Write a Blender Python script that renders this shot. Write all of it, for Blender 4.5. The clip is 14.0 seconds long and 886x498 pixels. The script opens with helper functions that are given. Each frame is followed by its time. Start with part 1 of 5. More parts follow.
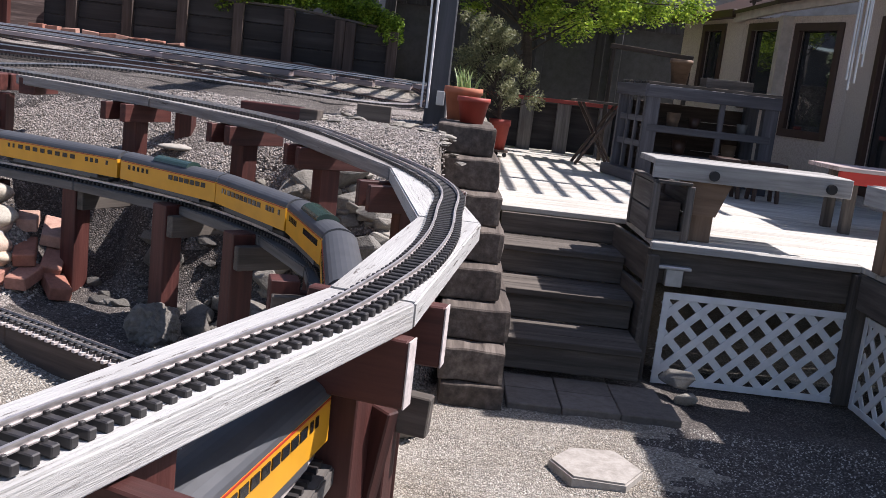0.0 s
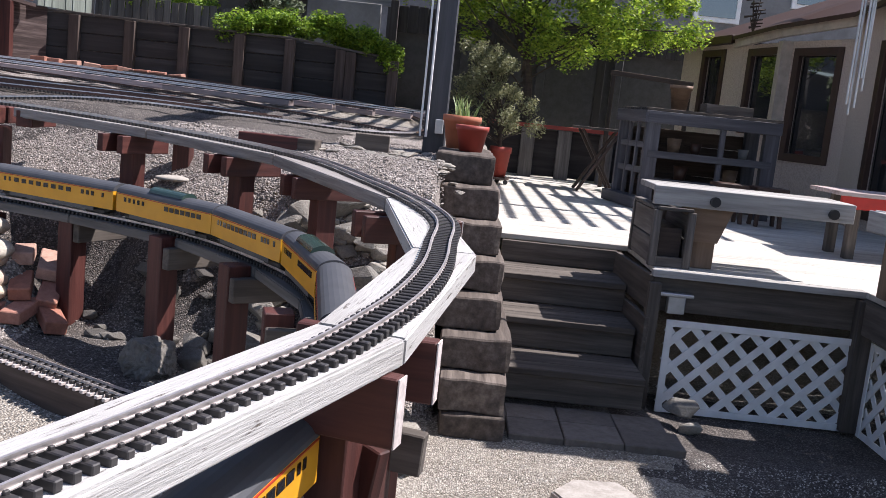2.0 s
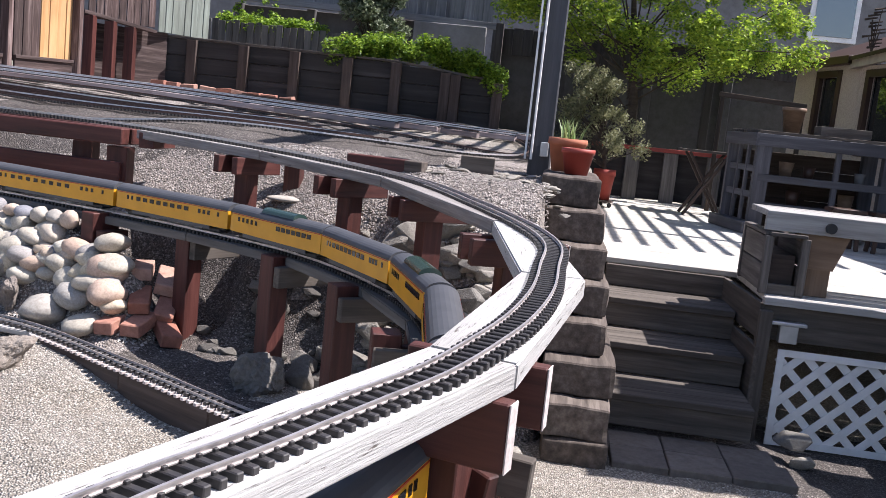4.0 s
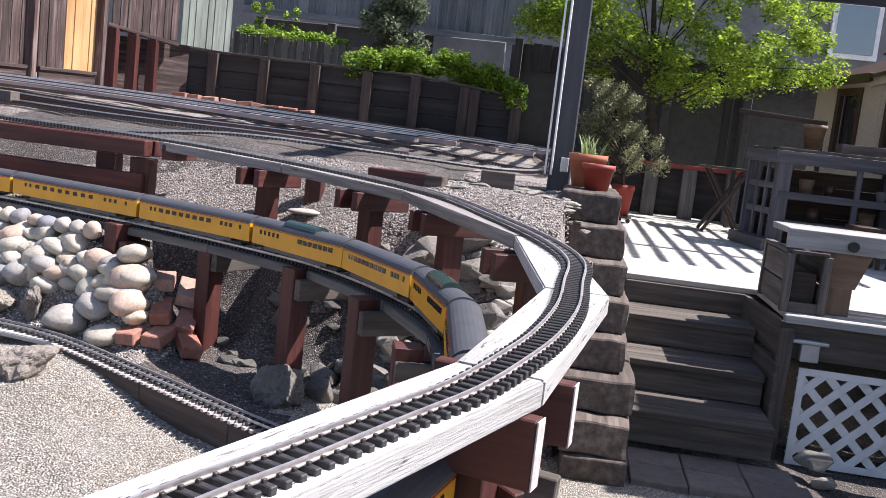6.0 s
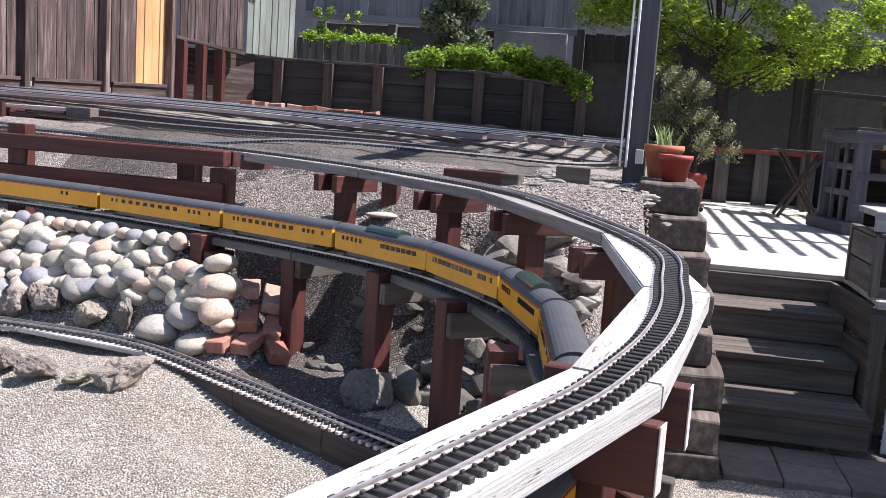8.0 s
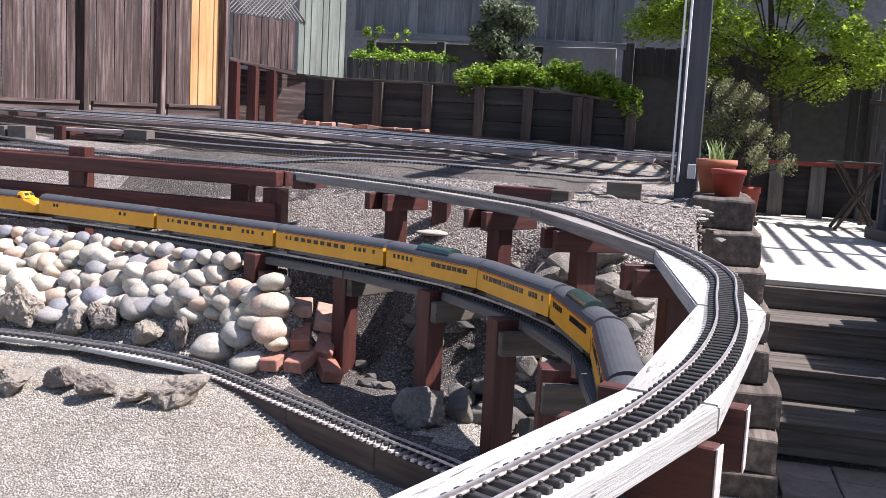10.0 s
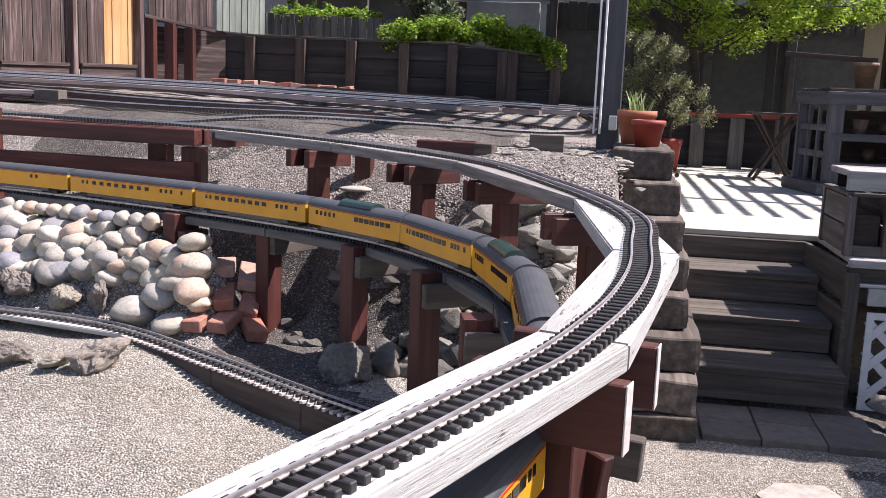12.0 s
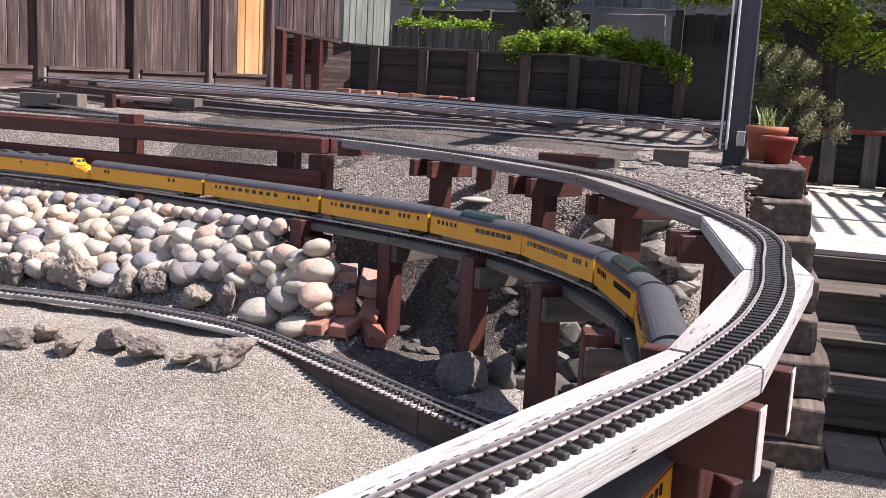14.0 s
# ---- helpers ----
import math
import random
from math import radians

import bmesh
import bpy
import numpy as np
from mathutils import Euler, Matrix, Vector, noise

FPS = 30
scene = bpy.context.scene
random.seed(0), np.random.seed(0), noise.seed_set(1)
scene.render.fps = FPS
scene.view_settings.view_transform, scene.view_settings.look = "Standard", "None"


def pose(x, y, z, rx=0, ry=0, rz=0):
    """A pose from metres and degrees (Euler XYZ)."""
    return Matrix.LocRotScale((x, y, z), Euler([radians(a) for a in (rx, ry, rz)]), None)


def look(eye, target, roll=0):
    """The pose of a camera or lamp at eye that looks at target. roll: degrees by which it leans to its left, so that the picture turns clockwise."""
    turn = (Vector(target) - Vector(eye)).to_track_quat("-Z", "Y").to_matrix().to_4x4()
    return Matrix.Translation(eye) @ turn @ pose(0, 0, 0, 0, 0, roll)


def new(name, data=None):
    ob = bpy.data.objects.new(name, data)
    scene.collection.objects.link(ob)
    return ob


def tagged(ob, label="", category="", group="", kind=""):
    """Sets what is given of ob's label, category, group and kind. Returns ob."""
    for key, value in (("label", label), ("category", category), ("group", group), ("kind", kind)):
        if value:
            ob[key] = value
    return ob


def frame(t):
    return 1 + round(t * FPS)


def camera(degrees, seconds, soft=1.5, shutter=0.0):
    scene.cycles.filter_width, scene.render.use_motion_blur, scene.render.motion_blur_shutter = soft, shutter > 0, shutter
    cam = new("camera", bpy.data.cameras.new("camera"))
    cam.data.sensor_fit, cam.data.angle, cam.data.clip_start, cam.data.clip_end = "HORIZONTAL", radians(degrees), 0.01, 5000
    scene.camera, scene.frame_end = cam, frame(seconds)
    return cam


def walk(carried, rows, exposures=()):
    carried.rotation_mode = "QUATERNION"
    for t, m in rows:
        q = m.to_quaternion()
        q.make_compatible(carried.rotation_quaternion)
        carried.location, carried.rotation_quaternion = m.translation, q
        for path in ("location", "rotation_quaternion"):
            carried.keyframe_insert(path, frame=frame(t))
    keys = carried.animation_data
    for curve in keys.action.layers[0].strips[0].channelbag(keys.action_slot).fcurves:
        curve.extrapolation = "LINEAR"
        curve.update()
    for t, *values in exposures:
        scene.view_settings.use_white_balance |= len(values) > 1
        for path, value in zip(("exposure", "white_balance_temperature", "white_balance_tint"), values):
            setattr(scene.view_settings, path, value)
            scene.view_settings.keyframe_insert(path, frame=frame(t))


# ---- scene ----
cam = camera(50.87, 14.0, 0.85)
PATH = (
    (0.0, pose(0.0227, -0.0276, 1.5358, 79.789, -6.507, 1.042)),
    (0.5, pose(0.0145, -0.0138, 1.5339, 80.866, -7.283, 4.046)),
    (1.0, pose(0.0351, 0.0041, 1.5352, 81.837, -7.648, 2.756)),
    (1.5, pose(0.0558, 0.0050, 1.5375, 81.843, -6.896, 0.022)),
    (2.0, pose(0.0438, 0.0132, 1.5432, 81.436, -5.942, 1.182)),
    (2.5, pose(0.0301, -0.0045, 1.5505, 81.662, -5.555, 5.659)),
    (3.0, pose(0.0315, 0.0053, 1.5452, 81.686, -5.621, 7.344)),
    (5.3, pose(0.0012, -0.0031, 1.5532, 83.070, -6.668, 7.556)),
    (5.5, pose(0.0005, -0.0057, 1.5525, 83.159, -6.566, 8.049)),
    (6.0, pose(0.0004, -0.0017, 1.5497, 82.813, -6.467, 8.461)),
    (6.5, pose(0.0001, 0.0000, 1.5500, 82.269, -6.371, 8.438)),
    (7.0, pose(0.0041, -0.0001, 1.5519, 81.884, -6.238, 8.098)),
    (7.5, pose(-0.0222, -0.0049, 1.5605, 82.006, -5.155, 8.448)),
    (8.0, pose(-0.0798, -0.0153, 1.5646, 82.201, -3.840, 12.070)),
    (8.2, pose(-0.0925, -0.0182, 1.5615, 82.309, -3.540, 13.723)),
    (10.3, pose(-0.0758, -0.0216, 1.5751, 83.282, -3.037, 15.061)),
    (10.5, pose(-0.0691, -0.0193, 1.5633, 83.507, -3.003, 14.842)),
    (11.0, pose(-0.0455, -0.0083, 1.5549, 83.063, -2.477, 12.725)),
    (11.5, pose(-0.0456, -0.0036, 1.5561, 81.584, -2.313, 10.707)),
    (12.0, pose(-0.0507, -0.0045, 1.5530, 80.678, -2.238, 10.676)),
    (12.5, pose(-0.0795, -0.0216, 1.5577, 80.170, -2.314, 12.854)),
    (13.0, pose(-0.0884, -0.0345, 1.5613, 80.323, -2.113, 17.423)),
    (13.5, pose(-0.0845, -0.0316, 1.5598, 80.861, -2.374, 19.156)),
    (14.0, pose(-0.0758, -0.0302, 1.5570, 81.028, -2.916, 17.835)),
)
walk(cam, PATH, ((0.0, 0.72, 6200, 17), (3.0, 0.94, 6180, 17), (6.0, 1.08, 6180, 17), (7.5, 1.08, 6180, 17), (11.0, 1.04, 6250, 18), (14.0, 0.92, 6550, 22)))

# ---------------------------------------------------------------- light
SUN_TO = Vector((0.56, 0.10, 0.82)).normalized()
world = bpy.data.worlds.new("sky")
scene.world = world
world.use_nodes = True
wn = world.node_tree.nodes
sky = wn.new("ShaderNodeTexSky")
sky.sky_type = "NISHITA"
sky.sun_disc = False
sky.sun_elevation = math.asin(SUN_TO.z)
sky.sun_rotation = math.atan2(SUN_TO.x, SUN_TO.y)
wn["Background"].inputs[1].default_value = 0.085
world.node_tree.links.new(sky.outputs[0], wn["Background"].inputs[0])
sun = new("sun", bpy.data.lights.new("sun", "SUN"))
sun.data.energy = 5.0
sun.data.angle = radians(0.55)
sun.data.color = (1.0, 0.95, 0.87)
sun.matrix_world = look(SUN_TO * 30, (0, 0, 0))


# ---------------------------------------------------------------- materials
def tree(name):
    m = bpy.data.materials.new(name)
    m.use_nodes = True
    return m, m.node_tree.nodes, m.node_tree.links, m.node_tree.nodes["Principled BSDF"]


def ramp(n, stops):
    r = n.new("ShaderNodeValToRGB")
    e = r.color_ramp.elements
    while len(e) < len(stops):
        e.new(0.5)
    for k, (p, c) in enumerate(stops):
        e[k].position = p
        e[k].color = (*c, 1)
    return r


def mixc(n, l, a, b, fac, mode="MIX"):
    m = n.new("ShaderNodeMix")
    m.data_type = "RGBA"
    m.blend_type = mode
    for sock, v in ((m.inputs[6], a), (m.inputs[7], b), (m.inputs[0], fac)):
        if isinstance(v, (int, float)):
            sock.default_value = v
        elif isinstance(v, tuple):
            sock.default_value = (*v, 1)
        else:
            l.new(v, sock)
    return m.outputs[2]


def noise_tex(n, l, scale, detail=4, vec=None, stretch=None, rough=0.55):
    t = n.new("ShaderNodeTexNoise")
    t.inputs["Scale"].default_value = scale
    t.inputs["Detail"].default_value = detail
    t.inputs["Roughness"].default_value = rough
    if vec is not None:
        if stretch:
            mp = n.new("ShaderNodeMapping")
            mp.inputs["Scale"].default_value = stretch
            l.new(vec, mp.inputs["Vector"])
            vec = mp.outputs[0]
        l.new(vec, t.inputs["Vector"])
    return t.outputs[0]


def shifted(n, l):
    """Object coordinates, moved by a random amount for each object."""
    tc, oi = n.new("ShaderNodeTexCoord"), n.new("ShaderNodeObjectInfo")
    mul = n.new("ShaderNodeMath")
    mul.operation = "MULTIPLY"
    mul.inputs[1].default_value = 37.0
    l.new(oi.outputs["Random"], mul.inputs[0])
    add = n.new("ShaderNodeVectorMath")
    l.new(tc.outputs["Object"], add.inputs[0])
    l.new(mul.outputs[0], add.inputs[1])
    return add.outputs[0], oi.outputs["Random"]


def bump(n, l, height, strength, dist, bsdf):
    b = n.new("ShaderNodeBump")
    b.inputs["Strength"].default_value = strength
    b.inputs["Distance"].default_value = dist
    l.new(height, b.inputs["Height"])
    l.new(b.outputs[0], bsdf.inputs["Normal"])


def wood(name, dark, mid, light, rough=0.75, grain=28, vary=0.35, bumps=0.5, worn=None, worn_at=0.62, worn_scale=14):
    """Sawn boards: grain runs along the local x axis."""
    m, n, l, p = tree(name)
    v, rnd = shifted(n, l)
    g = noise_tex(n, l, grain, 6, v, (0.06, 1, 1), 0.65)
    big = noise_tex(n, l, 2.6, 3, v, (0.5, 1, 1))
    r = ramp(n, ((0.28, dark), (0.5, mid), (0.75, light)))
    l.new(g, r.inputs[0])
    c = r.outputs[0]
    tone = ramp(n, ((0.0, (1 - vary,) * 3), (1.0, (1.0, 1.0, 1.0))))
    l.new(rnd, tone.inputs[0])
    c = mixc(n, l, c, tone.outputs[0], 1.0, "MULTIPLY")
    st = ramp(n, ((0.3, (0.68, 0.66, 0.64)), (0.6, (1, 1, 1))))
    l.new(big, st.inputs[0])
    c = mixc(n, l, c, st.outputs[0], 0.8, "MULTIPLY")
    if worn:
        w = ramp(n, ((worn_at, (0, 0, 0)), (worn_at + 0.06, (1, 1, 1))))
        l.new(noise_tex(n, l, worn_scale, 6, v, (0.10, 1, 1), 0.7), w.inputs[0])
        c = mixc(n, l, c, worn, w.outputs[0])
    l.new(c, p.inputs["Base Color"])
    p.inputs["Roughness"].default_value = rough
    bump(n, l, g, bumps, 0.004, p)
    return m


def gravel(name, stops, scale=95, big=((0.3, (0.55, 0.52, 0.5)), (0.65, (1, 1, 1))), depth=0.012):
    m, n, l, p = tree(name)
    tc = n.new("ShaderNodeTexCoord")
    vo = n.new("ShaderNodeTexVoronoi")
    vo.inputs["Scale"].default_value = scale
    l.new(tc.outputs["Object"], vo.inputs["Vector"])
    sep = n.new("ShaderNodeSeparateColor")
    l.new(vo.outputs["Color"], sep.inputs[0])
    r = ramp(n, stops)
    l.new(sep.outputs[0], r.inputs[0])
    b = ramp(n, big)
    l.new(noise_tex(n, l, 1.7, 6, tc.outputs["Object"]), b.inputs[0])
    c = mixc(n, l, r.outputs[0], b.outputs[0], 1.0, "MULTIPLY")
    gap = ramp(n, ((0.25, (1, 1, 1)), (0.75, (0.45, 0.42, 0.4))))
    l.new(vo.outputs["Distance"], gap.inputs[0])
    c = mixc(n, l, c, gap.outputs[0], 0.8, "MULTIPLY")
    l.new(c, p.inputs["Base Color"])
    p.inputs["Roughness"].default_value = 0.92
    inv = n.new("ShaderNodeMath")
    inv.operation = "SUBTRACT"
    inv.inputs[0].default_value = 1.0
    l.new(vo.outputs["Distance"], inv.inputs[1])
    bump(n, l, inv.outputs[0], 1.0, depth, p)
    return m


def stone(name, stops, rough=0.8, grain=30, depth=0.006):
    m, n, l, p = tree(name)
    v, rnd = shifted(n, l)
    r = ramp(n, stops)
    l.new(rnd, r.inputs[0])
    s = ramp(n, ((0.32, (0.6, 0.58, 0.56)), (0.62, (1, 1, 1))))
    l.new(noise_tex(n, l, grain, 7, v, None, 0.7), s.inputs[0])
    c = mixc(n, l, r.outputs[0], s.outputs[0], 0.85, "MULTIPLY")
    l.new(c, p.inputs["Base Color"])
    p.inputs["Roughness"].default_value = rough
    bump(n, l, noise_tex(n, l, grain * 2, 6, v), 0.5, depth, p)
    return m


def plain(name, color, rough=0.6, metal=0.0, dirt=0.25, scale=12):
    m, n, l, p = tree(name)
    v, rnd = shifted(n, l)
    s = ramp(n, ((0.3, (1 - dirt,) * 3), (0.65, (1, 1, 1))))
    l.new(noise_tex(n, l, scale, 6, v), s.inputs[0])
    l.new(mixc(n, l, color, s.outputs[0], 1.0, "MULTIPLY"), p.inputs["Base Color"])
    p.inputs["Roughness"].default_value = rough
    p.inputs["Metallic"].default_value = metal
    return m


def leafy(name, a, b, thin=0.5):
    m, n, l, p = tree(name)
    geo = n.new("ShaderNodeNewGeometry")
    r = ramp(n, ((0.0, a), (1.0, b)))
    l.new(geo.outputs["Random Per Island"], r.inputs[0])
    l.new(r.outputs[0], p.inputs["Base Color"])
    p.inputs["Roughness"].default_value = 0.5
    tr = n.new("ShaderNodeBsdfTranslucent")
    l.new(r.outputs[0], tr.inputs[0])
    mx = n.new("ShaderNodeMixShader")
    mx.inputs[0].default_value = thin
    l.new(p.outputs[0], mx.inputs[1])
    l.new(tr.outputs[0], mx.inputs[2])
    l.new(mx.outputs[0], n["Material Output"].inputs[0])
    return m


GRAVEL = gravel("pale_gravel", ((0.1, (0.27, 0.25, 0.22)), (0.5, (0.42, 0.39, 0.345)), (0.9, (0.60, 0.56, 0.50))), 110, ((0.3, (0.72, 0.68, 0.62)), (0.65, (1, 1, 1))))
SOIL = gravel("dark_hill_gravel", ((0.1, (0.20, 0.178, 0.162)), (0.6, (0.36, 0.322, 0.295)), (0.95, (0.52, 0.475, 0.44))), 90, ((0.3, (0.66, 0.63, 0.61)), (0.65, (1, 1, 1))), depth=0.010)
# Dark earth that also carries shade in the ground's colour.
SHADE_DIRT = gravel("dark_earth_and_shade", ((0.1, (0.070, 0.061, 0.056)), (0.7, (0.15, 0.132, 0.121)), (0.97, (0.33, 0.30, 0.275))), 130, depth=0.008)
REDWOOD = wood("brown_stained_wood", (0.036, 0.009, 0.007), (0.080, 0.020, 0.0155), (0.135, 0.044, 0.035), 0.6, 30)
WHITEWOOD = wood("white_painted_board", (0.40, 0.39, 0.375), (0.47, 0.46, 0.45), (0.53, 0.52, 0.505), 0.75, 130, 0.10, 0.8, (0.10, 0.085, 0.075), 0.595, 95)
PEELED = wood("peeled_grey_board", (0.16, 0.145, 0.14), (0.27, 0.25, 0.24), (0.40, 0.38, 0.37), 0.85, 60, 0.25, 0.6, (0.07, 0.06, 0.055), 0.62, 50)
YARDW = wood("faded_pink_plank", (0.22, 0.155, 0.15), (0.46, 0.37, 0.36), (0.62, 0.55, 0.54), 0.8, 24, 0.5)
GREYWOOD = wood("weathered_grey_board", (0.26, 0.245, 0.235), (0.43, 0.415, 0.40), (0.57, 0.55, 0.53), 0.85, 30, 0.3)
LOWPLANK = wood("dull_brown_grey_plank", (0.10, 0.088, 0.08), (0.185, 0.168, 0.155), (0.29, 0.27, 0.25), 0.85, 28, 0.3)
EDGEW = wood("dark_brown_edging", (0.04, 0.028, 0.023), (0.085, 0.06, 0.05), (0.15, 0.115, 0.10), 0.85, 22, 0.3)
STEPWOOD = wood("old_step_timber", (0.05, 0.042, 0.036), (0.11, 0.092, 0.078), (0.20, 0.17, 0.145), 0.85, 26, 0.3)
DECKWOOD = wood("bleached_deck_board", (0.40, 0.38, 0.34), (0.56, 0.53, 0.48), (0.66, 0.63, 0.58), 0.8, 30, 0.18)
FENCE = wood("weathered_fence_board", (0.032, 0.017, 0.015), (0.112, 0.071, 0.065), (0.35, 0.265, 0.25), 0.85, 26, 0.5)
NEWBOARD = wood("new_cedar_board", (0.50, 0.26, 0.10), (0.62, 0.36, 0.16), (0.70, 0.46, 0.24), 0.7, 18, 0.1)
BACKFENCE = wood("grey_back_fence", (0.09, 0.092, 0.10), (0.19, 0.195, 0.21), (0.31, 0.315, 0.33), 0.85, 16, 0.3)
GREENFENCE = wood("green_grey_fence", (0.13, 0.15, 0.13), (0.22, 0.25, 0.22), (0.33, 0.37, 0.33), 0.85, 18, 0.2)
RETAIN = wood("dark_retaining_plank", (0.024, 0.021, 0.020), (0.046, 0.040, 0.039), (0.088, 0.078, 0.076), 0.9, 14, 0.3)
ENDGRAIN = plain("pale_end_grain", (0.60, 0.53, 0.51), 0.8, 0, 0.4, 60)
TIEM = plain("black_tie_plastic", (0.034, 0.031, 0.032), 0.5, 0, 0.3, 60)
RAILM = plain("brass_rail", (0.74, 0.68, 0.66), 0.42, 0.8, 0.3, 40)
RUST = plain("rusty_rail", (0.13, 0.075, 0.06), 0.6, 0.5, 0.4, 40)
COBBLE = stone("river_cobble", ((0.0, (0.36, 0.345, 0.33)), (0.22, (0.58, 0.50, 0.375)), (0.42, (0.52, 0.37, 0.29)), (0.62, (0.58, 0.54, 0.455)), (0.80, (0.42, 0.375, 0.31)), (0.94, (0.25, 0.25, 0.28))), 0.7, 14, 0.003)
# Darker copy of the rubble colours; trestle shade is put into the tone.
DARKRUB = stone("shade_toned_rock", ((0.0, (0.075, 0.068, 0.062)), (0.5, (0.13, 0.12, 0.107)), (1.0, (0.20, 0.183, 0.163))), 0.9, 12, 0.012)
RUBBLE = stone("rubble_stone", ((0.0, (0.20, 0.185, 0.165)), (0.5, (0.39, 0.36, 0.31)), (1.0, (0.11, 0.105, 0.10))), 0.9, 12, 0.012)
LAVA = stone("rough_dark_rock", ((0.0, (0.17, 0.145, 0.13)), (0.5, (0.25, 0.215, 0.19)), (1.0, (0.35, 0.31, 0.25))), 0.95, 11, 0.02)
BRICKM = stone("red_brick", ((0.0, (0.33, 0.135, 0.09)), (0.5, (0.40, 0.20, 0.15)), (1.0, (0.44, 0.28, 0.22))), 0.9, 30, 0.004)
CONCRETE = stone("grey_concrete", ((0.0, (0.36, 0.33, 0.30)), (1.0, (0.42, 0.39, 0.35))), 0.9, 25, 0.003)
DARKCONC = stone("dark_block_wall", ((0.0, (0.072, 0.070, 0.071)), (1.0, (0.082, 0.080, 0.081))), 0.95, 8, 0.004)
STUCCO = stone("tan_stucco", ((0.0, (0.56, 0.47, 0.41)), (1.0, (0.59, 0.50, 0.43))), 0.95, 60, 0.003)
WHITEP = plain("white_paint", (0.80, 0.80, 0.80), 0.5, 0, 0.15)
BEIGEP = plain("beige_trim_paint", (0.50, 0.43, 0.36), 0.6)
BROWNP = plain("dark_brown_trim", (0.055, 0.026, 0.018), 0.5)
BLUEGREY = wood("blue_grey_paint", (0.045, 0.044, 0.054), (0.08, 0.079, 0.095), (0.15, 0.15, 0.17), 0.7, 20, 0.2)
REDP = plain("red_paint", (0.42, 0.02, 0.012), 0.5)
POLEM = wood("dark_grey_post", (0.035, 0.038, 0.045), (0.06, 0.064, 0.075), (0.10, 0.105, 0.12), 0.7, 16, 0.1)
TERRA = plain("terracotta", (0.44, 0.155, 0.085), 0.8, 0, 0.3, 9)
REDPOT = plain("red_plastic_pot", (0.32, 0.05, 0.035), 0.6, 0, 0.3, 9)
YELLOW = plain("armour_yellow", (0.70, 0.335, 0.018), 0.35, 0, 0.12)
ROOFG = plain("roof_grey", (0.075, 0.077, 0.086), 0.5, 0, 0.25)
UNDER = plain("truck_black", (0.02, 0.02, 0.022), 0.6)
REDLINE = plain("red_stripe", (0.45, 0.03, 0.02), 0.4)
GREENGL = plain("green_tinted_glass", (0.03, 0.055, 0.048), 0.12, 0, 0.1)
DARKGL = plain("dark_window", (0.012, 0.012, 0.014), 0.08, 0, 0.1)
STEEL = plain("galvanised_metal", (0.55, 0.56, 0.58), 0.4, 0.8)
GREYWALL = stone("neighbour_grey_wall", ((0.0, (0.20, 0.20, 0.205)), (1.0, (0.22, 0.22, 0.225))), 0.95, 3, 0.004)
LEAF = leafy("maple_leaf", (0.09, 0.19, 0.02), (0.46, 0.57, 0.07), 0.55)
IVY = leafy("ivy_leaf", (0.05, 0.13, 0.012), (0.36, 0.50, 0.05), 0.42)
SHRUB = leafy("shrub_leaf", (0.03, 0.055, 0.02), (0.27, 0.31, 0.20), 0.25)
JUNIPER = leafy("juniper_leaf", (0.10, 0.112, 0.05), (0.29, 0.29, 0.155), 0.35)
SPIKE = leafy("iris_leaf", (0.12, 0.22, 0.06), (0.35, 0.42, 0.18), 0.35)
PICKETW = wood("old_picket_board", (0.05, 0.048, 0.044), (0.11, 0.105, 0.098), (0.19, 0.185, 0.17), 0.9, 18, 0.4)
PLANTW = wood("weathered_planter_board", (0.05, 0.042, 0.038), (0.14, 0.122, 0.11), (0.30, 0.27, 0.25), 0.9, 24, 0.3)
BARK = wood("bark", (0.04, 0.03, 0.022), (0.08, 0.06, 0.045), (0.13, 0.10, 0.08), 0.9, 20)


# ---------------------------------------------------------------- building helpers
def thing(name, at=(0, 0, 0), label="", category="", group="", kind=""):
    ob = new(name)
    ob.empty_display_size = 0.05
    ob.location = at
    return tagged(ob, label, category, group, kind)


def origin(ob):
    o = Vector((0, 0, 0))
    while ob is not None:
        o += ob.location
        ob = ob.parent
    return o


def attach(name, mesh, m, parent, label=""):
    """A mesh object at the world pose m, under a thing that is not turned."""
    ob = new(name, mesh)
    if parent is not None:
        ob.parent = parent
        m = Matrix.Translation(-origin(parent)) @ m
    ob.matrix_basis = m
    return tagged(ob, label)


def part(name, bm, material, parent, label="", m=None):
    me = bpy.data.meshes.new(name)
    bm.to_mesh(me)
    bm.free()
    me.materials.append(material)
    if parent is not None and parent.data is not None and m is None:
        m = Matrix()
    return attach(name, me, m or Matrix(), parent, label)


def add_box(bm, size, m, bevel=0.0):
    r = bmesh.ops.create_cube(bm, size=1, matrix=m @ Matrix.Diagonal((*size, 1)))
    if bevel:
        es = {e for v in r["verts"] for e in v.link_edges}
        bmesh.ops.bevel(bm, geom=list(es), offset=bevel, segments=1, affect="EDGES")


BOXES = {}


def box_mesh(size, mat, bevel):
    key = (tuple(round(s, 3) for s in size), mat.name, bevel)
    if key not in BOXES:
        bm = bmesh.new()
        add_box(bm, key[0], Matrix(), bevel)
        me = bpy.data.meshes.new("block")
        bm.to_mesh(me)
        bm.free()
        me.materials.append(mat)
        BOXES[key] = me
    return BOXES[key]


def box(name, size, at, mat, parent, label="", rot=(0, 0, 0), bevel=0.004):
    return attach(name, box_mesh(size, mat, bevel), pose(*at, *rot), parent, label)


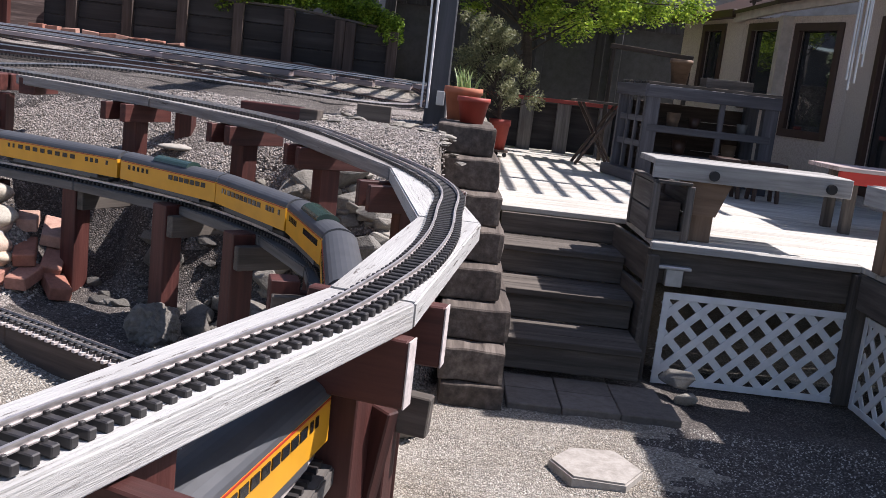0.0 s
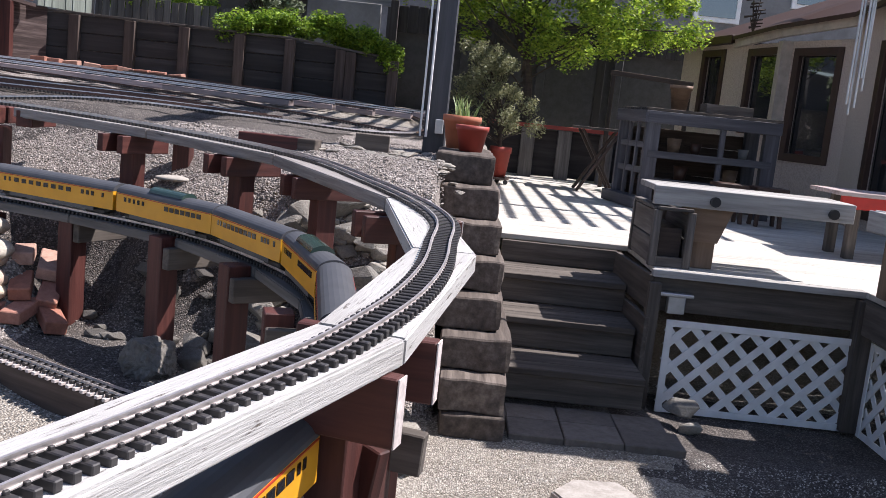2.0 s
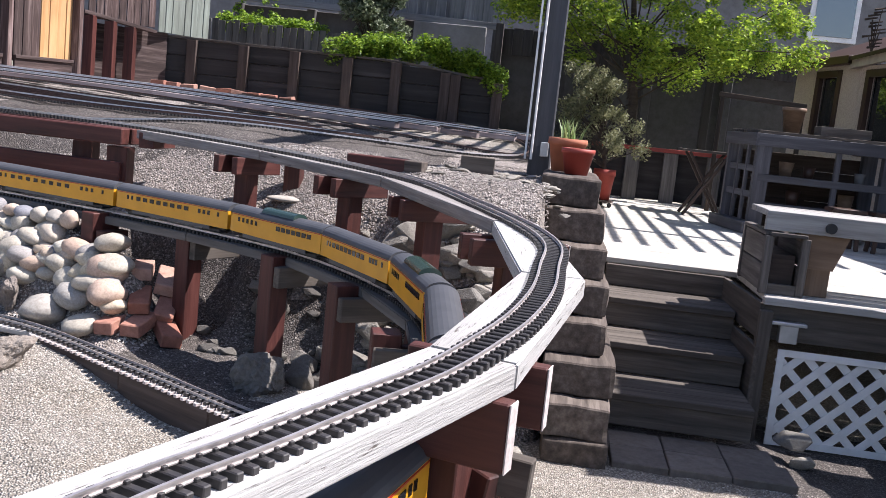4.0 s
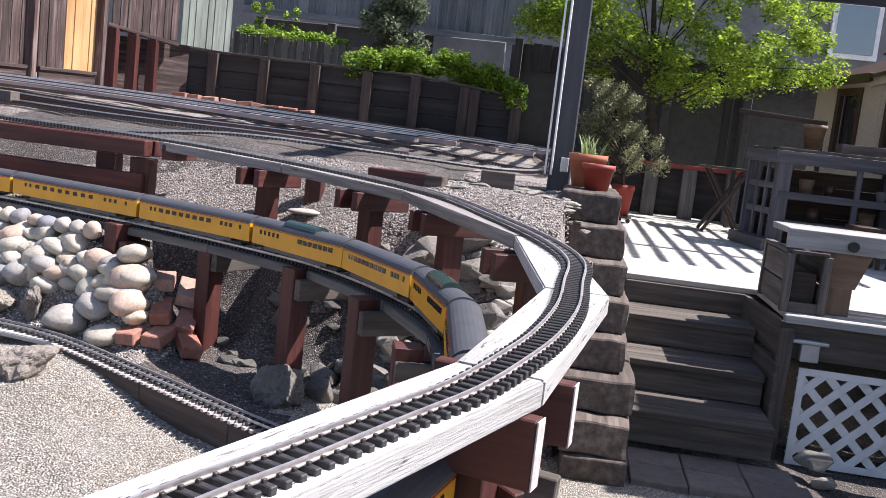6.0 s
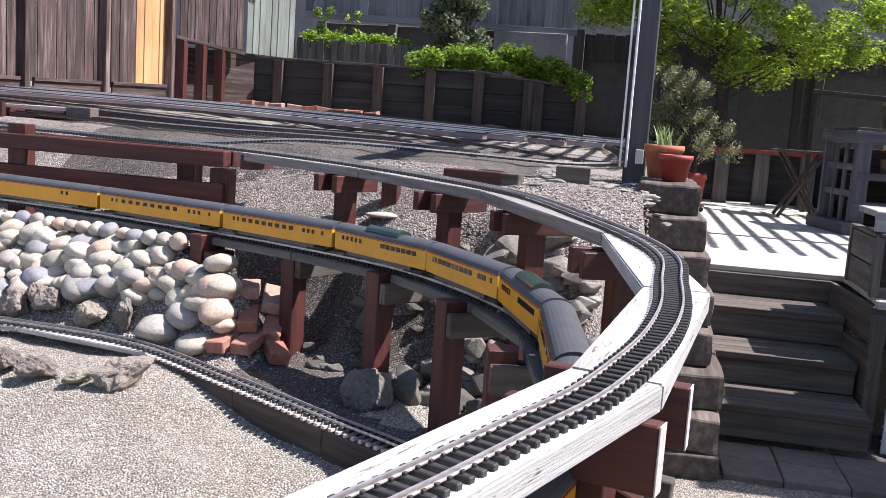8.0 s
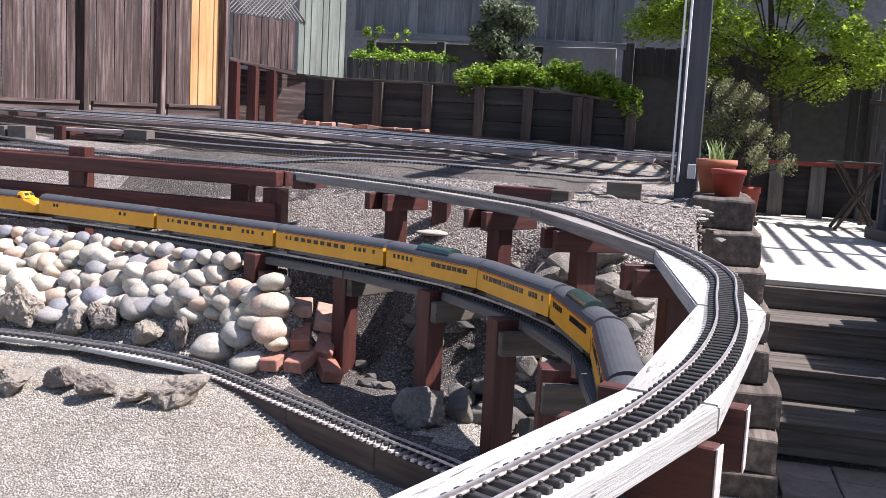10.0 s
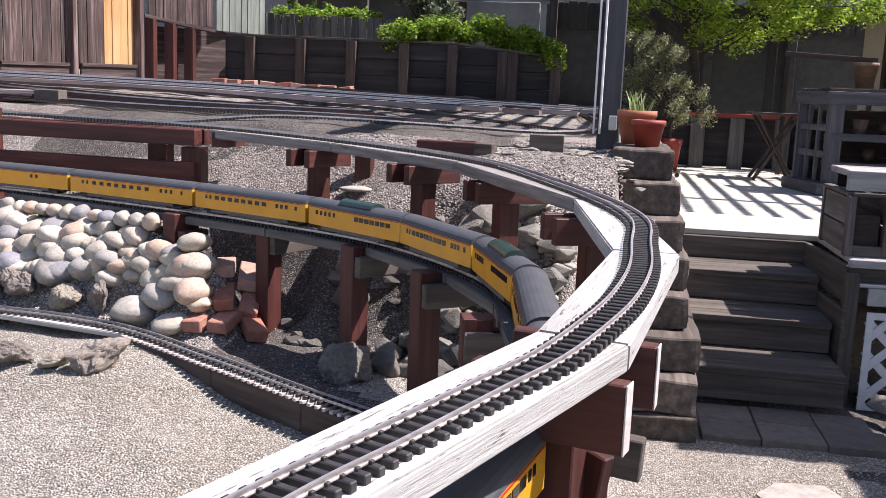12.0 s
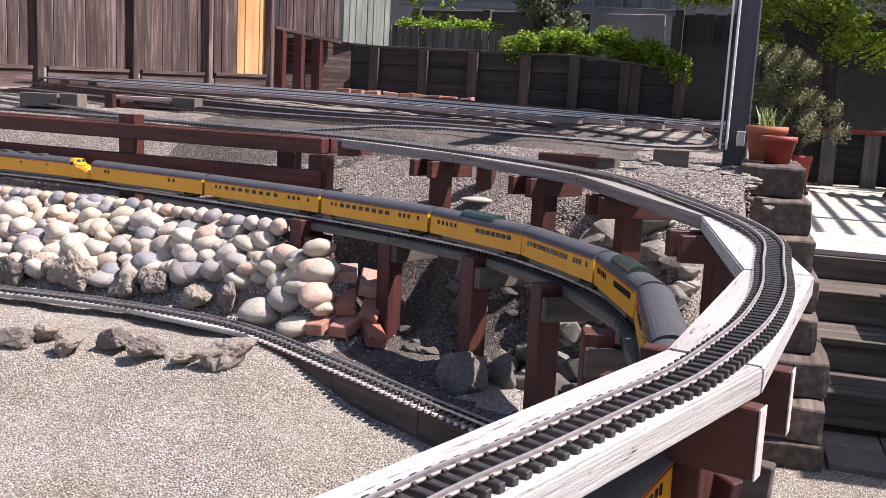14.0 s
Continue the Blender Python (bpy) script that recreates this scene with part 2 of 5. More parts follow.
def board(name, a, b, w, t, mat, parent, label="", bevel=0.003, up=(0, 0, 1)):
    """A board from a to b (on its middle line), w wide across and t thick along up."""
    a, b = Vector(a), Vector(b)
    x = (b - a).normalized()
    y = Vector(up).cross(x).normalized()
    z = x.cross(y)
    m = Matrix((x, y, z)).transposed().to_4x4()
    m.translation = (a + b) / 2
    return attach(name, box_mesh(((b - a).length, w, t), mat, bevel), m, parent, label)


def cyl(bm, r1, r2, depth, m, seg=20, caps=True):
    bmesh.ops.create_cone(bm, cap_ends=caps, segments=seg, radius1=r1, radius2=r2, depth=depth, matrix=m)


def smooth(ob):
    for p in ob.data.polygons:
        p.use_smooth = True
    return ob


def lathe(bm, profile, seg=24):
    rings = []
    for r, z in profile:
        rings.append([bm.verts.new((r * math.cos(k * math.tau / seg), r * math.sin(k * math.tau / seg), z)) for k in range(seg)])
    for a, b in zip(rings, rings[1:]):
        for k in range(seg):
            bm.faces.new((a[k], a[(k + 1) % seg], b[(k + 1) % seg], b[k]))
    return rings


def spline(pts, step):
    """Even points along a smooth curve through pts."""
    p = [Vector(q) for q in pts]
    p = [p[0] * 2 - p[1]] + p + [p[-1] * 2 - p[-2]]
    fine = []
    for k in range(1, len(p) - 2):
        a, b, c, d = p[k - 1:k + 3]
        for j in range(30):
            u = j / 30
            fine.append(0.5 * (2 * b + (c - a) * u + (2 * a - 5 * b + 4 * c - d) * u * u + (3 * b - a - 3 * c + d) * u ** 3))
    fine.append(p[-2])
    out, left = [fine[0].copy()], step
    for a, b in zip(fine, fine[1:]):
        seg = (b - a).length
        done = 0.0
        while seg - done >= left:
            done += left
            out.append(a.lerp(b, done / seg))
            left = step
        left -= seg - done
    return out


def heading(pts, k):
    return (pts[min(k + 1, len(pts) - 1)] - pts[max(k - 1, 0)]).normalized()


def sweep(bm, pts, section, side=0.0):
    """Sweeps a closed section of (across, up) along pts."""
    rings = []
    for k, q in enumerate(pts):
        h = heading(pts, k)
        s = Vector((h.y, -h.x, 0)).normalized()
        rings.append([bm.verts.new(q + s * (side + a) + Vector((0, 0, u))) for a, u in section])
    m = len(section)
    for a, b in zip(rings, rings[1:]):
        for j in range(m):
            bm.faces.new((a[j], a[(j + 1) % m], b[(j + 1) % m], b[j]))
    bm.faces.new(rings[0][::-1])
    bm.faces.new(rings[-1])
    bmesh.ops.recalc_face_normals(bm, faces=bm.faces)


RAIL = [(-0.0035, 0), (-0.0035, 0.0015), (-0.0009, 0.0022), (-0.0009, 0.0058), (-0.0021, 0.0064), (-0.0021, 0.0092), (0.0021, 0.0092), (0.0021, 0.0064), (0.0009, 0.0058), (0.0009, 0.0022), (0.0035, 0.0015), (0.0035, 0)]


def rail_track(name, pts, label, near=lambda q: False, rail=None, parent_kind="", detail=True, pitch=0.0255):
    """A garden railway track: two rails on plastic ties; pts give the top of the ties."""
    th = thing(name, pts[0], label, "railway track", kind=parent_kind)
    line = spline(pts, pitch)
    o = Vector(pts[0])
    for s in (-0.0235, 0.0235):
        bm = bmesh.new()
        sec = RAIL if detail else [(-0.003, 0), (-0.0022, 0.0088), (0.0022, 0.0088), (0.003, 0)]
        rl = [q - o for q in line[::2 if detail else 6]]
        sweep(bm, rl, sec, s)
        part("rail", bm, rail or RAILM, th, m=Matrix.Translation(o))
    tw = 0.47 * pitch
    tie = box_mesh((0.088, tw, 0.0135), TIEM, 0.0015)
    clip = box_mesh((0.005, 0.007, 0.005), TIEM, 0.0008)
    rest = bmesh.new()
    for k, q in enumerate(line):
        h = heading(line, k)
        m = Matrix.Translation(q + Vector((0, 0, -0.00675))) @ pose(0, 0, 0, 0, 0, math.degrees(math.atan2(h.y, h.x)) + 90)
        if near(q):
            attach("tie", tie, m, th)
            if detail and 0.6 < q.y < 2.2:
                for c in (-0.0285, -0.0185, 0.0185, 0.0285):
                    attach("rail_clip", clip, m @ Matrix.Translation((c, 0, 0.0085)), th)
        else:
            bmesh.ops.create_cube(rest, size=1, matrix=Matrix.Translation(-o) @ m @ Matrix.Diagonal((0.088, 0.96 * tw, 0.0135, 1)))
    if rest.verts:
        tagged(part("tie_bed", rest, TIEM, th, m=Matrix.Translation(o)), kind="stuff")
    else:
        rest.free()
    return line


# ---------------------------------------------------------------- ground
def sm(a, b, v):
    t = np.clip((v - a) / (b - a), 0, 1)
    return t * t * (3 - 2 * t)


BOTTOM = [(-6.5, 3.85, 0.438), (-5.2, 3.95, 0.438), (-3.9, 4.02, 0.428), (-3.18, 4.04, 0.428), (-2.37, 3.93, 0.428), (-1.65, 3.57, 0.418), (-1.16, 3.3, 0.408), (-0.75, 3.08, 0.398), (-0.35, 2.75, 0.388), (-0.1, 2.3, 0.378), (-0.05, 1.8, 0.378), (-0.2, 1.2, 0.368)]
LOWER = [(-6.5, 5.0, 0.95), (-4.6, 4.93, 0.94), (-3.4, 4.78, 0.925), (-2.21, 4.42, 0.918), (-1.64, 4.17, 0.92), (-1.05, 3.84, 0.92), (-0.60, 3.365, 0.92), (-0.355, 2.93, 0.918), (-0.22, 2.4, 0.91), (-0.17, 1.84, 0.885), (-0.20, 1.4, 0.86), (-0.33, 0.9, 0.845), (-0.6, 0.35, 0.84), (-1.1, -0.2, 0.84)]
UPPER = [(-7.0, 5.85, 1.35), (-4.6, 5.45, 1.345), (-3.3, 5.25, 1.34), (-2.3, 5.03, 1.33), (-1.65, 4.83, 1.31), (-1.05, 4.50, 1.29), (-0.58, 4.08, 1.27), (-0.27, 3.52, 1.25), (-0.065, 3.05, 1.235), (0.025, 2.72, 1.22), (0.024, 2.38, 1.207), (0.016, 2.05, 1.198), (-0.020, 1.76, 1.188), (-0.074, 1.54, 1.178), (-0.13, 1.37, 1.168), (-0.197, 1.23, 1.16), (-0.248, 1.115, 1.155), (-0.30, 1.0, 1.15), (-0.35, 0.88, 1.15), (-0.45, 0.62, 1.145), (-0.66, 0.15, 1.14), (-0.9, -0.3, 1.14)]


def line_y(pts, x):
    xs = np.array([p[0] for p in pts[:8]])
    ys = np.array([p[1] for p in pts[:8]])
    return np.interp(x, xs, ys)


def terrain(x, y):
    x, y = np.asarray(x, float), np.asarray(y, float)
    patio = 0.0 + 0.16 * sm(0.1, -1.0, x) + 0.19 * sm(2.6, 3.8, y) * sm(-1.2, -2.5, x) + 0.10 * sm(2.0, 3.0, y) * sm(0.0, -0.7, x) * sm(-2.7, -1.7, x)
    by = line_y(BOTTOM, np.clip(x, -6.5, -0.35))
    behind = sm(by + 0.02, by + 0.12, y) * np.where(y > 6.0, sm(0.33, 0.25, x), np.where(y > 4.5, sm(0.05, -0.03, x), sm(-0.08, -0.24, x)))
    ly = line_y(LOWER, np.clip(x, -6.5, -0.7))
    low_right = 0.335 + 0.045 * sm(-0.6, -1.4, x) + 0.40 * sm(4.10, 4.62, y + 0.25 * sm(-1.0, -0.2, x))
    low_left = 0.365 + 0.445 * sm(by + 0.1, ly - 0.06, y)
    left = sm(-1.70, -2.05, x)
    hill = low_right * (1 - left) + low_left * left + 0.52 * sm(ly + 0.22, ly + 1.45, y)
    z = patio * (1 - behind) + hill * behind
    far = (0.035 * np.clip(y - 5.8, 0, 6.5) + 0.03 * np.clip(-x - 3.0, 0, 3.5) * sm(5.5, 8.0, y)) * sm(0.33, 0.25, x)
    z = z - 0.30 * sm(-2.28, -2.12, x) * sm(-1.45, -1.62, x) * sm(4.22, 4.32, y) * sm(4.85, 4.6, y)
    return z + far - 0.075 * sm(1.1, 1.45, x) * sm(4.3, 4.9, y) * sm(5.9, 5.5, y)


def ground_z(x, y):
    return float(terrain(x, y))


def build_ground():
    xs = np.concatenate([[-400, -120, -50, -25, -14], np.arange(-8, -4.5, 0.2), np.arange(-4.5, 0.6, 0.05), np.arange(0.6, 2.6, 0.06), np.arange(2.6, 4, 0.2), [6, 10, 25, 60, 140, 400]])
    ys = np.concatenate([[-300, -80, -25, -8], np.arange(-2, 2, 0.2), np.arange(2, 6, 0.05), np.arange(6, 14, 0.25), [18, 26, 45, 90, 200, 500]])
    gx, gy = np.meshgrid(xs, ys)
    gz = terrain(gx, gy)
    verts = []
    for i in range(len(ys)):
        for j in range(len(xs)):
            x, y, z = gx[i, j], gy[i, j], gz[i, j]
            if -8 < x < 5 and -2 < y < 14:
                z += 0.018 * noise.noise((x * 2.3, y * 2.3, 0)) + 0.012 * noise.noise((x * 7, y * 7, 3))
            verts.append((x, y, z))
    nx = len(xs)
    faces = [(i * nx + j, i * nx + j + 1, (i + 1) * nx + j + 1, (i + 1) * nx + j) for i in range(len(ys) - 1) for j in range(nx - 1)]
    me = bpy.data.meshes.new("ground")
    me.from_pydata(verts, [], faces)
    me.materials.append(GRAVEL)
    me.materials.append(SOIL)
    me.materials.append(SHADE_DIRT)
    for p in me.polygons:
        c = p.center
        hill = c.x < (-0.10 if c.y < 4.5 else 0.1) and c.y > float(line_y(BOTTOM, min(max(c.x, -6.5), -0.35))) + 0.06
        n2 = noise.noise((c.x * 3, c.y * 3, 5)) * 0.2 + noise.noise((c.x * 11, c.y * 11, 7)) * 0.08
        # Dark soil right of the patio, the shade there kept in its colour.
        shade_soil = c.x > 1.12 + 1.8 * n2 + 0.10 * (4.4 - c.y) and 2.2 < c.y < 5.6
        # Dark pit soil, stretched under the low plank to paint its shade.
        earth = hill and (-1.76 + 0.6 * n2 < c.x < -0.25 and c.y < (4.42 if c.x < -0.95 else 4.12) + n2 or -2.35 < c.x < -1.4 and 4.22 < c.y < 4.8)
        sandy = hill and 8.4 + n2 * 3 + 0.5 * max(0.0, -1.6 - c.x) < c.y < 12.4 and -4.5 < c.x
        # Darker yard ground stands in for dense ties and striped shadow.
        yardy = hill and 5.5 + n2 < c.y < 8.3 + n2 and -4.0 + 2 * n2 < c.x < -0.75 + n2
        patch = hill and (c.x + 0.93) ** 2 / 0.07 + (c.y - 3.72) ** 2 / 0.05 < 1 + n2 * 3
        p.material_index = 0 if patch else 2 if earth or shade_soil or yardy else 1 if hill and not sandy else 0
        p.use_smooth = True
    ob = new("ground", me)
    tagged(ob, "pale gravel patio rising to a dark gravelly bank", "ground", kind="structure")


build_ground()

# ---------------------------------------------------------------- tracks on their trestles
UP_LINE = rail_track("upper_track", UPPER, "black-tied brass track curving along the high white trestle", lambda q: q.y < 4.0)
LOW_LINE = rail_track("lower_track", LOWER, "black-tied track curving on the lower brown trestle", lambda q: 2.8 < q.y < 4.5 and q.x > -2.4)
BOT_LINE = rail_track("ground_track", BOTTOM, "black-tied track laid along the gravel edge", lambda q: q.x > -3.2 and q.y > 2.8, pitch=0.039)


def deck_boards(name, pts, cuts, width, thick, mat, label, off=0.0, swap=0, far_mat=None):
    """Straight planks under a track, mitred end to end, each its own piece."""
    th = thing(name, pts[0], label, "trestle deck")
    line = spline(pts, 0.02)
    ends = [min(range(len(line)), key=lambda k: (line[k].xy - Vector(c)).length) for c in cuts]
    runs = []
    for i, j in zip(ends, ends[1:]):
        a, b = line[i], line[j]
        h = (b - a).normalized()
        s = Vector((h.y, -h.x, 0)).normalized()
        sag = (line[(i + j) // 2] - (a + b) / 2).dot(s) * 0.6
        runs.append((a + s * (sag + off), b + s * (sag + off), h, s))
    for k, (a, b, h, s) in enumerate(runs):
        sides = []
        for e in (-1, 1):
            w = e * width / 2
            pair = []
            for end, o in ((a, k - 1), (b, k + 1)):
                p = end + s * w
                if 0 <= o < len(runs):
                    q, g, r = runs[o][0] + runs[o][3] * w, runs[o][2], runs[o][3]
                    den = h.x * g.y - h.y * g.x
                    if abs(den) > 0.02:
                        t = ((q.x - p.x) * g.y - (q.y - p.y) * g.x) / den
                        p = p + h * max(-0.15, min(0.15, t))
                p = p + h * (0.0015 if end is a else -0.0015)
                pair.append(p)
            sides.append(pair)
        c = (a + b) / 2
        x = Vector((h.x, h.y, h.z))
        y = Vector((0, 0, 1)).cross(x).normalized()
        z = x.cross(y)
        m = Matrix((x, y, z)).transposed().to_4x4()
        m.translation = c
        inv = m.inverted()
        bm = bmesh.new()
        quad = [sides[0][0], sides[0][1], sides[1][1], sides[1][0]]
        lo = [bm.verts.new(inv @ (v + Vector((0, 0, -0.014 - thick)))) for v in quad]
        hi = [bm.verts.new(inv @ (v + Vector((0, 0, -0.014)))) for v in quad]
        bm.faces.new(lo)
        bm.faces.new(hi)
        for q in range(4):
            bm.faces.new((lo[q], lo[(q + 1) % 4], hi[(q + 1) % 4], hi[q]))
        bmesh.ops.recalc_face_normals(bm, faces=bm.faces)
        bmesh.ops.bevel(bm, geom=bm.edges[:], offset=0.004, segments=2, affect="EDGES")
        part("plank", bm, mat if k >= swap else far_mat, th, m=m)
    return th


deck_boards("trestle_deck", UPPER, [(-2.3, 5.03), (-1.5, 4.75), (-0.75, 4.25), (-0.15, 3.24), (0.024, 2.24), (-0.095, 1.47), (-0.35, 0.88), (-0.9, -0.3)], 0.162, 0.048, WHITEWOOD, "white-painted peeling trestle planks under the high track", 0.020, 3, PEELED)
deck_boards("trestle_deck", LOWER, [(-3.4, 4.78), (-2.21, 4.42), (-1.64, 4.17), (-1.05, 3.84), (-0.60, 3.365), (-0.34, 2.9), (-0.2, 2.3), (-0.18, 1.7), (-0.26, 1.1), (-0.6, 0.35), (-1.1, -0.2)], 0.14, 0.038, LOWPLANK, "weathered brown-grey planks under the low track")


deck_boards("track_plank", BOTTOM, [(-6.4, 3.86), (-5.2, 3.95), (-3.9, 4.02), (-3.1, 4.03), (-2.2, 3.86)], 0.12, 0.024, GREYWOOD, "weathered grey plank under the ground track")
# Pale laths added under the ties for the bright teeth along the edge.
sleepers = thing("pale_lath_row", (-2.2, 3.86, 0.4), "row of pale laths added under the ground track ties", "railway sleepers")
PALE_LATH = box_mesh((0.118, 0.018, 0.013), ENDGRAIN, 0.0015)
for k, q in enumerate(BOT_LINE):
    if q.x > -2.2 and q.y > 2.7:
        h = heading(BOT_LINE, k)
        attach("sleeper", PALE_LATH, Matrix.Translation(q + Vector((0, 0, -0.0205))) @ pose(0, 0, 0, 0, 0, math.degrees(math.atan2(h.y, h.x)) + 90), sleepers)


def bent(pts, x, y, z_base, cap=0.34, sides=(-0.064, 0.064), wide=0.089, label="brown-stained post with paired cross boards under the track", tall=0.089, shift=0.0):
    line = spline(pts, 0.02)
    k = min(range(len(line)), key=lambda i: (line[i].xy - Vector((x, y))).length)
    q, h = line[k], heading(line, k)
    s = Vector((h.y, -h.x, 0)).normalized()
    h = Vector((h.x, h.y, 0)).normalized()
    top = q.z - 0.0625
    th = thing("trestle_post", (q.x, q.y, z_base), label, "post", "trestle posts")
    c = q + s * shift
    board("post", (c.x, c.y, z_base - 0.08), (c.x, c.y, top - 0.002), 0.089, 0.089, REDWOOD, th, up=h)
    for d in sides:
        a = c + h * d
        board("cap_board", (*(a - s * cap / 2).xy, top - tall / 2 - 0.0015), (*(a + s * cap / 2).xy, top - tall / 2 - 0.0015), 0.038, tall, REDWOOD, th)
        e = a + s * (cap / 2 + 0.002) * (1 if s.x > 0 else -1)
        board("end_grain", (*(e - s * 0.0015).xy, top - tall / 2 - 0.0015), (*(e + s * 0.0015).xy, top - tall / 2 - 0.0015), 0.037, tall - 0.001, ENDGRAIN, th, "pale sawn end grain", bevel=0.0005)
    return th


for x, y in ((-1.63, 4.81), (-0.965, 4.45), (-0.50, 3.97), (-0.11, 3.14)):
    bent(UPPER, x, y, ground_z(x, y))
for x, y, w, c in ((-0.02, 1.75, 0.27, 0.055), (-0.075, 1.55, 0.27, 0.048), (-0.33, 0.98, 0.36, 0.0)):
    bent(UPPER, x, y, 0.05, w, (0.064,), tall=0.118, shift=c)


def side_post(x, y, arm=0.30):
    """A post standing at x, y beside the low plank, with an arm that reaches under it."""
    line = LOW_LINE
    c = Vector((x, y, 0))
    k = min(range(len(line)), key=lambda i: (line[i].xy - c.xy).length)
    q, h = line[k], heading(line, k)
    h = Vector((h.x, h.y, 0)).normalized()
    s = Vector((h.y, -h.x, 0))
    zb = ground_z(c.x, c.y)
    th = thing("trestle_post", (c.x, c.y, zb), "brown-stained post beside the low plank with a bracket arm", "post", "low trestle posts")
    board("post", (c.x, c.y, zb - 0.08), (c.x, c.y, q.z - 0.012), 0.089, 0.089, REDWOOD, th, up=h)
    a = c - s * 0.046
    b = c - s * (0.046 + arm)
    z = q.z - 0.05 - 0.046
    board("arm", (a.x, a.y, z), (b.x, b.y, z), 0.038, 0.089, REDWOOD, th)
    c2 = c + h * 0.066
    board("arm", (*(c2 + s * 0.04).xy, z), (*(c2 - s * 0.25).xy, z), 0.038, 0.089, STEPWOOD, th, "weathered grey cross arm")


for x, y in ((-1.665, 4.19), (-1.125, 3.80), (-0.72, 3.345), (-0.435, 2.71)):
    side_post(x, y)

# ---------------------------------------------------------------- stepped side wall, stairs and deck
STAIR_X0, STAIR_X1, RISE = 0.40, 1.17, 0.18
stairs = thing("stairs", (0.78, 5.0, 0.05), "weathered grey wooden steps up to the deck", "stairs")
for k in range(4):
    y0 = 4.86 + 0.43 * k
    z = 0.05 + RISE * (k + 1)
    if k < 3:
        for j in range(3):
            box("tread", (STAIR_X1 - STAIR_X0, 0.148, 0.038), (0.785, y0 + 0.055 + 0.152 * j, z - 0.019), STEPWOOD, stairs)
    box("riser", (STAIR_X1 - STAIR_X0, 0.03, RISE - 0.04), (0.785, y0 + 0.02, z - 0.038 - (RISE - 0.04) / 2), STEPWOOD, stairs)

side = thing("stepped_wall", (0.25, 4.9, 0), "stepped wall of dark rough timbers beside the stairs", "retaining wall")


def rough_timber(size, seed):
    """A worn timber: a block with uneven faces and broken edges, long axis on x."""
    bm = bmesh.new()
    bmesh.ops.create_cube(bm, size=1)
    bmesh.ops.subdivide_edges(bm, edges=bm.edges[:], cuts=11, use_grid_fill=True)
    r = 0.02
    for v in bm.verts:
        p = Vector([c * d for c, d in zip(v.co, size)])
        core = Vector([max(r - d / 2, min(d / 2 - r, c)) for c, d in zip(p, size)])
        v.co = core + (p - core).normalized() * r
    for v in bm.verts:
        q = v.co * 9 + Vector((seed * 3.1, seed, 0))
        v.co += Vector((noise.noise(q), noise.noise(q + Vector((9, 0, 0))), noise.noise(q + Vector((0, 9, 0))))) * 0.010
    me = bpy.data.meshes.new("timber")
    bm.to_mesh(me)
    bm.free()
    me.materials.append(TIMBER)
    return me


TIMBER = wood("rough_brown_timber", (0.055, 0.043, 0.036), (0.125, 0.10, 0.085), (0.24, 0.20, 0.17), 0.9, 24, 0.3, 1.0)
for k in range(7):
    z = 0.28 + 0.172 * k
    y0 = 4.33 + 0.145 * k
    w = 0.33 + (0.03 if k in (1, 4) else 0.0)
    attach("timber", rough_timber((6.05 - y0, w, 0.172), k), pose(0.235 - 0.024 * k + (0.012 if k % 2 else 0), (y0 + 6.05) / 2, z - 0.084, 0, 0, 90 + 0.8 * (k % 2)), side)
attach("timber", rough_timber((1.8, 0.33, 0.13), 9), pose(0.25, 5.2, 0.05, 0, 0, 90), side)

deck = thing("deck", (2, 7, 0.77), "bleached wooden deck boards with dark fascia", "deck", kind="structure")
DZ = 0.77
for k in range(72):
    y = 6.17 + 0.146 * k - 0.83
    if y < 5.32:
        continue
    x0 = 1.24 if y < 6.12 else 0.36
    box("deck_board", (8.0 - x0, 0.14, 0.036), ((8.0 + x0) / 2, y + 0.05, DZ - 0.018), DECKWOOD, deck, bevel=0.003)
for k in range(12):
    y = 5.3 - 0.146 * k
    box("deck_board", (5.7, 0.14, 0.036), (5.05 + 0.23, y - 0.03, DZ - 0.018), DECKWOOD, deck, bevel=0.003)
board("fascia", (1.24, 5.31, DZ - 0.14), (2.43, 5.31, DZ - 0.14), 0.03, 0.20, STEPWOOD, deck)
board("fascia", (1.23, 5.30, DZ - 0.14), (1.17, 6.15, DZ - 0.14), 0.03, 0.20, STEPWOOD, deck)
board("fascia", (2.43, 5.30, DZ - 0.14), (2.43, 3.5, DZ - 0.14), 0.03, 0.20, STEPWOOD, deck)
board("rim", (1.22, 5.27, DZ - 0.02), (2.43, 5.27, DZ - 0.02), 0.06, 0.04, GREYWOOD, deck)
board("side_plank", (1.21, 5.2, 0.25), (1.16, 6.15, 0.25), 0.03, 0.5, STEPWOOD, deck)


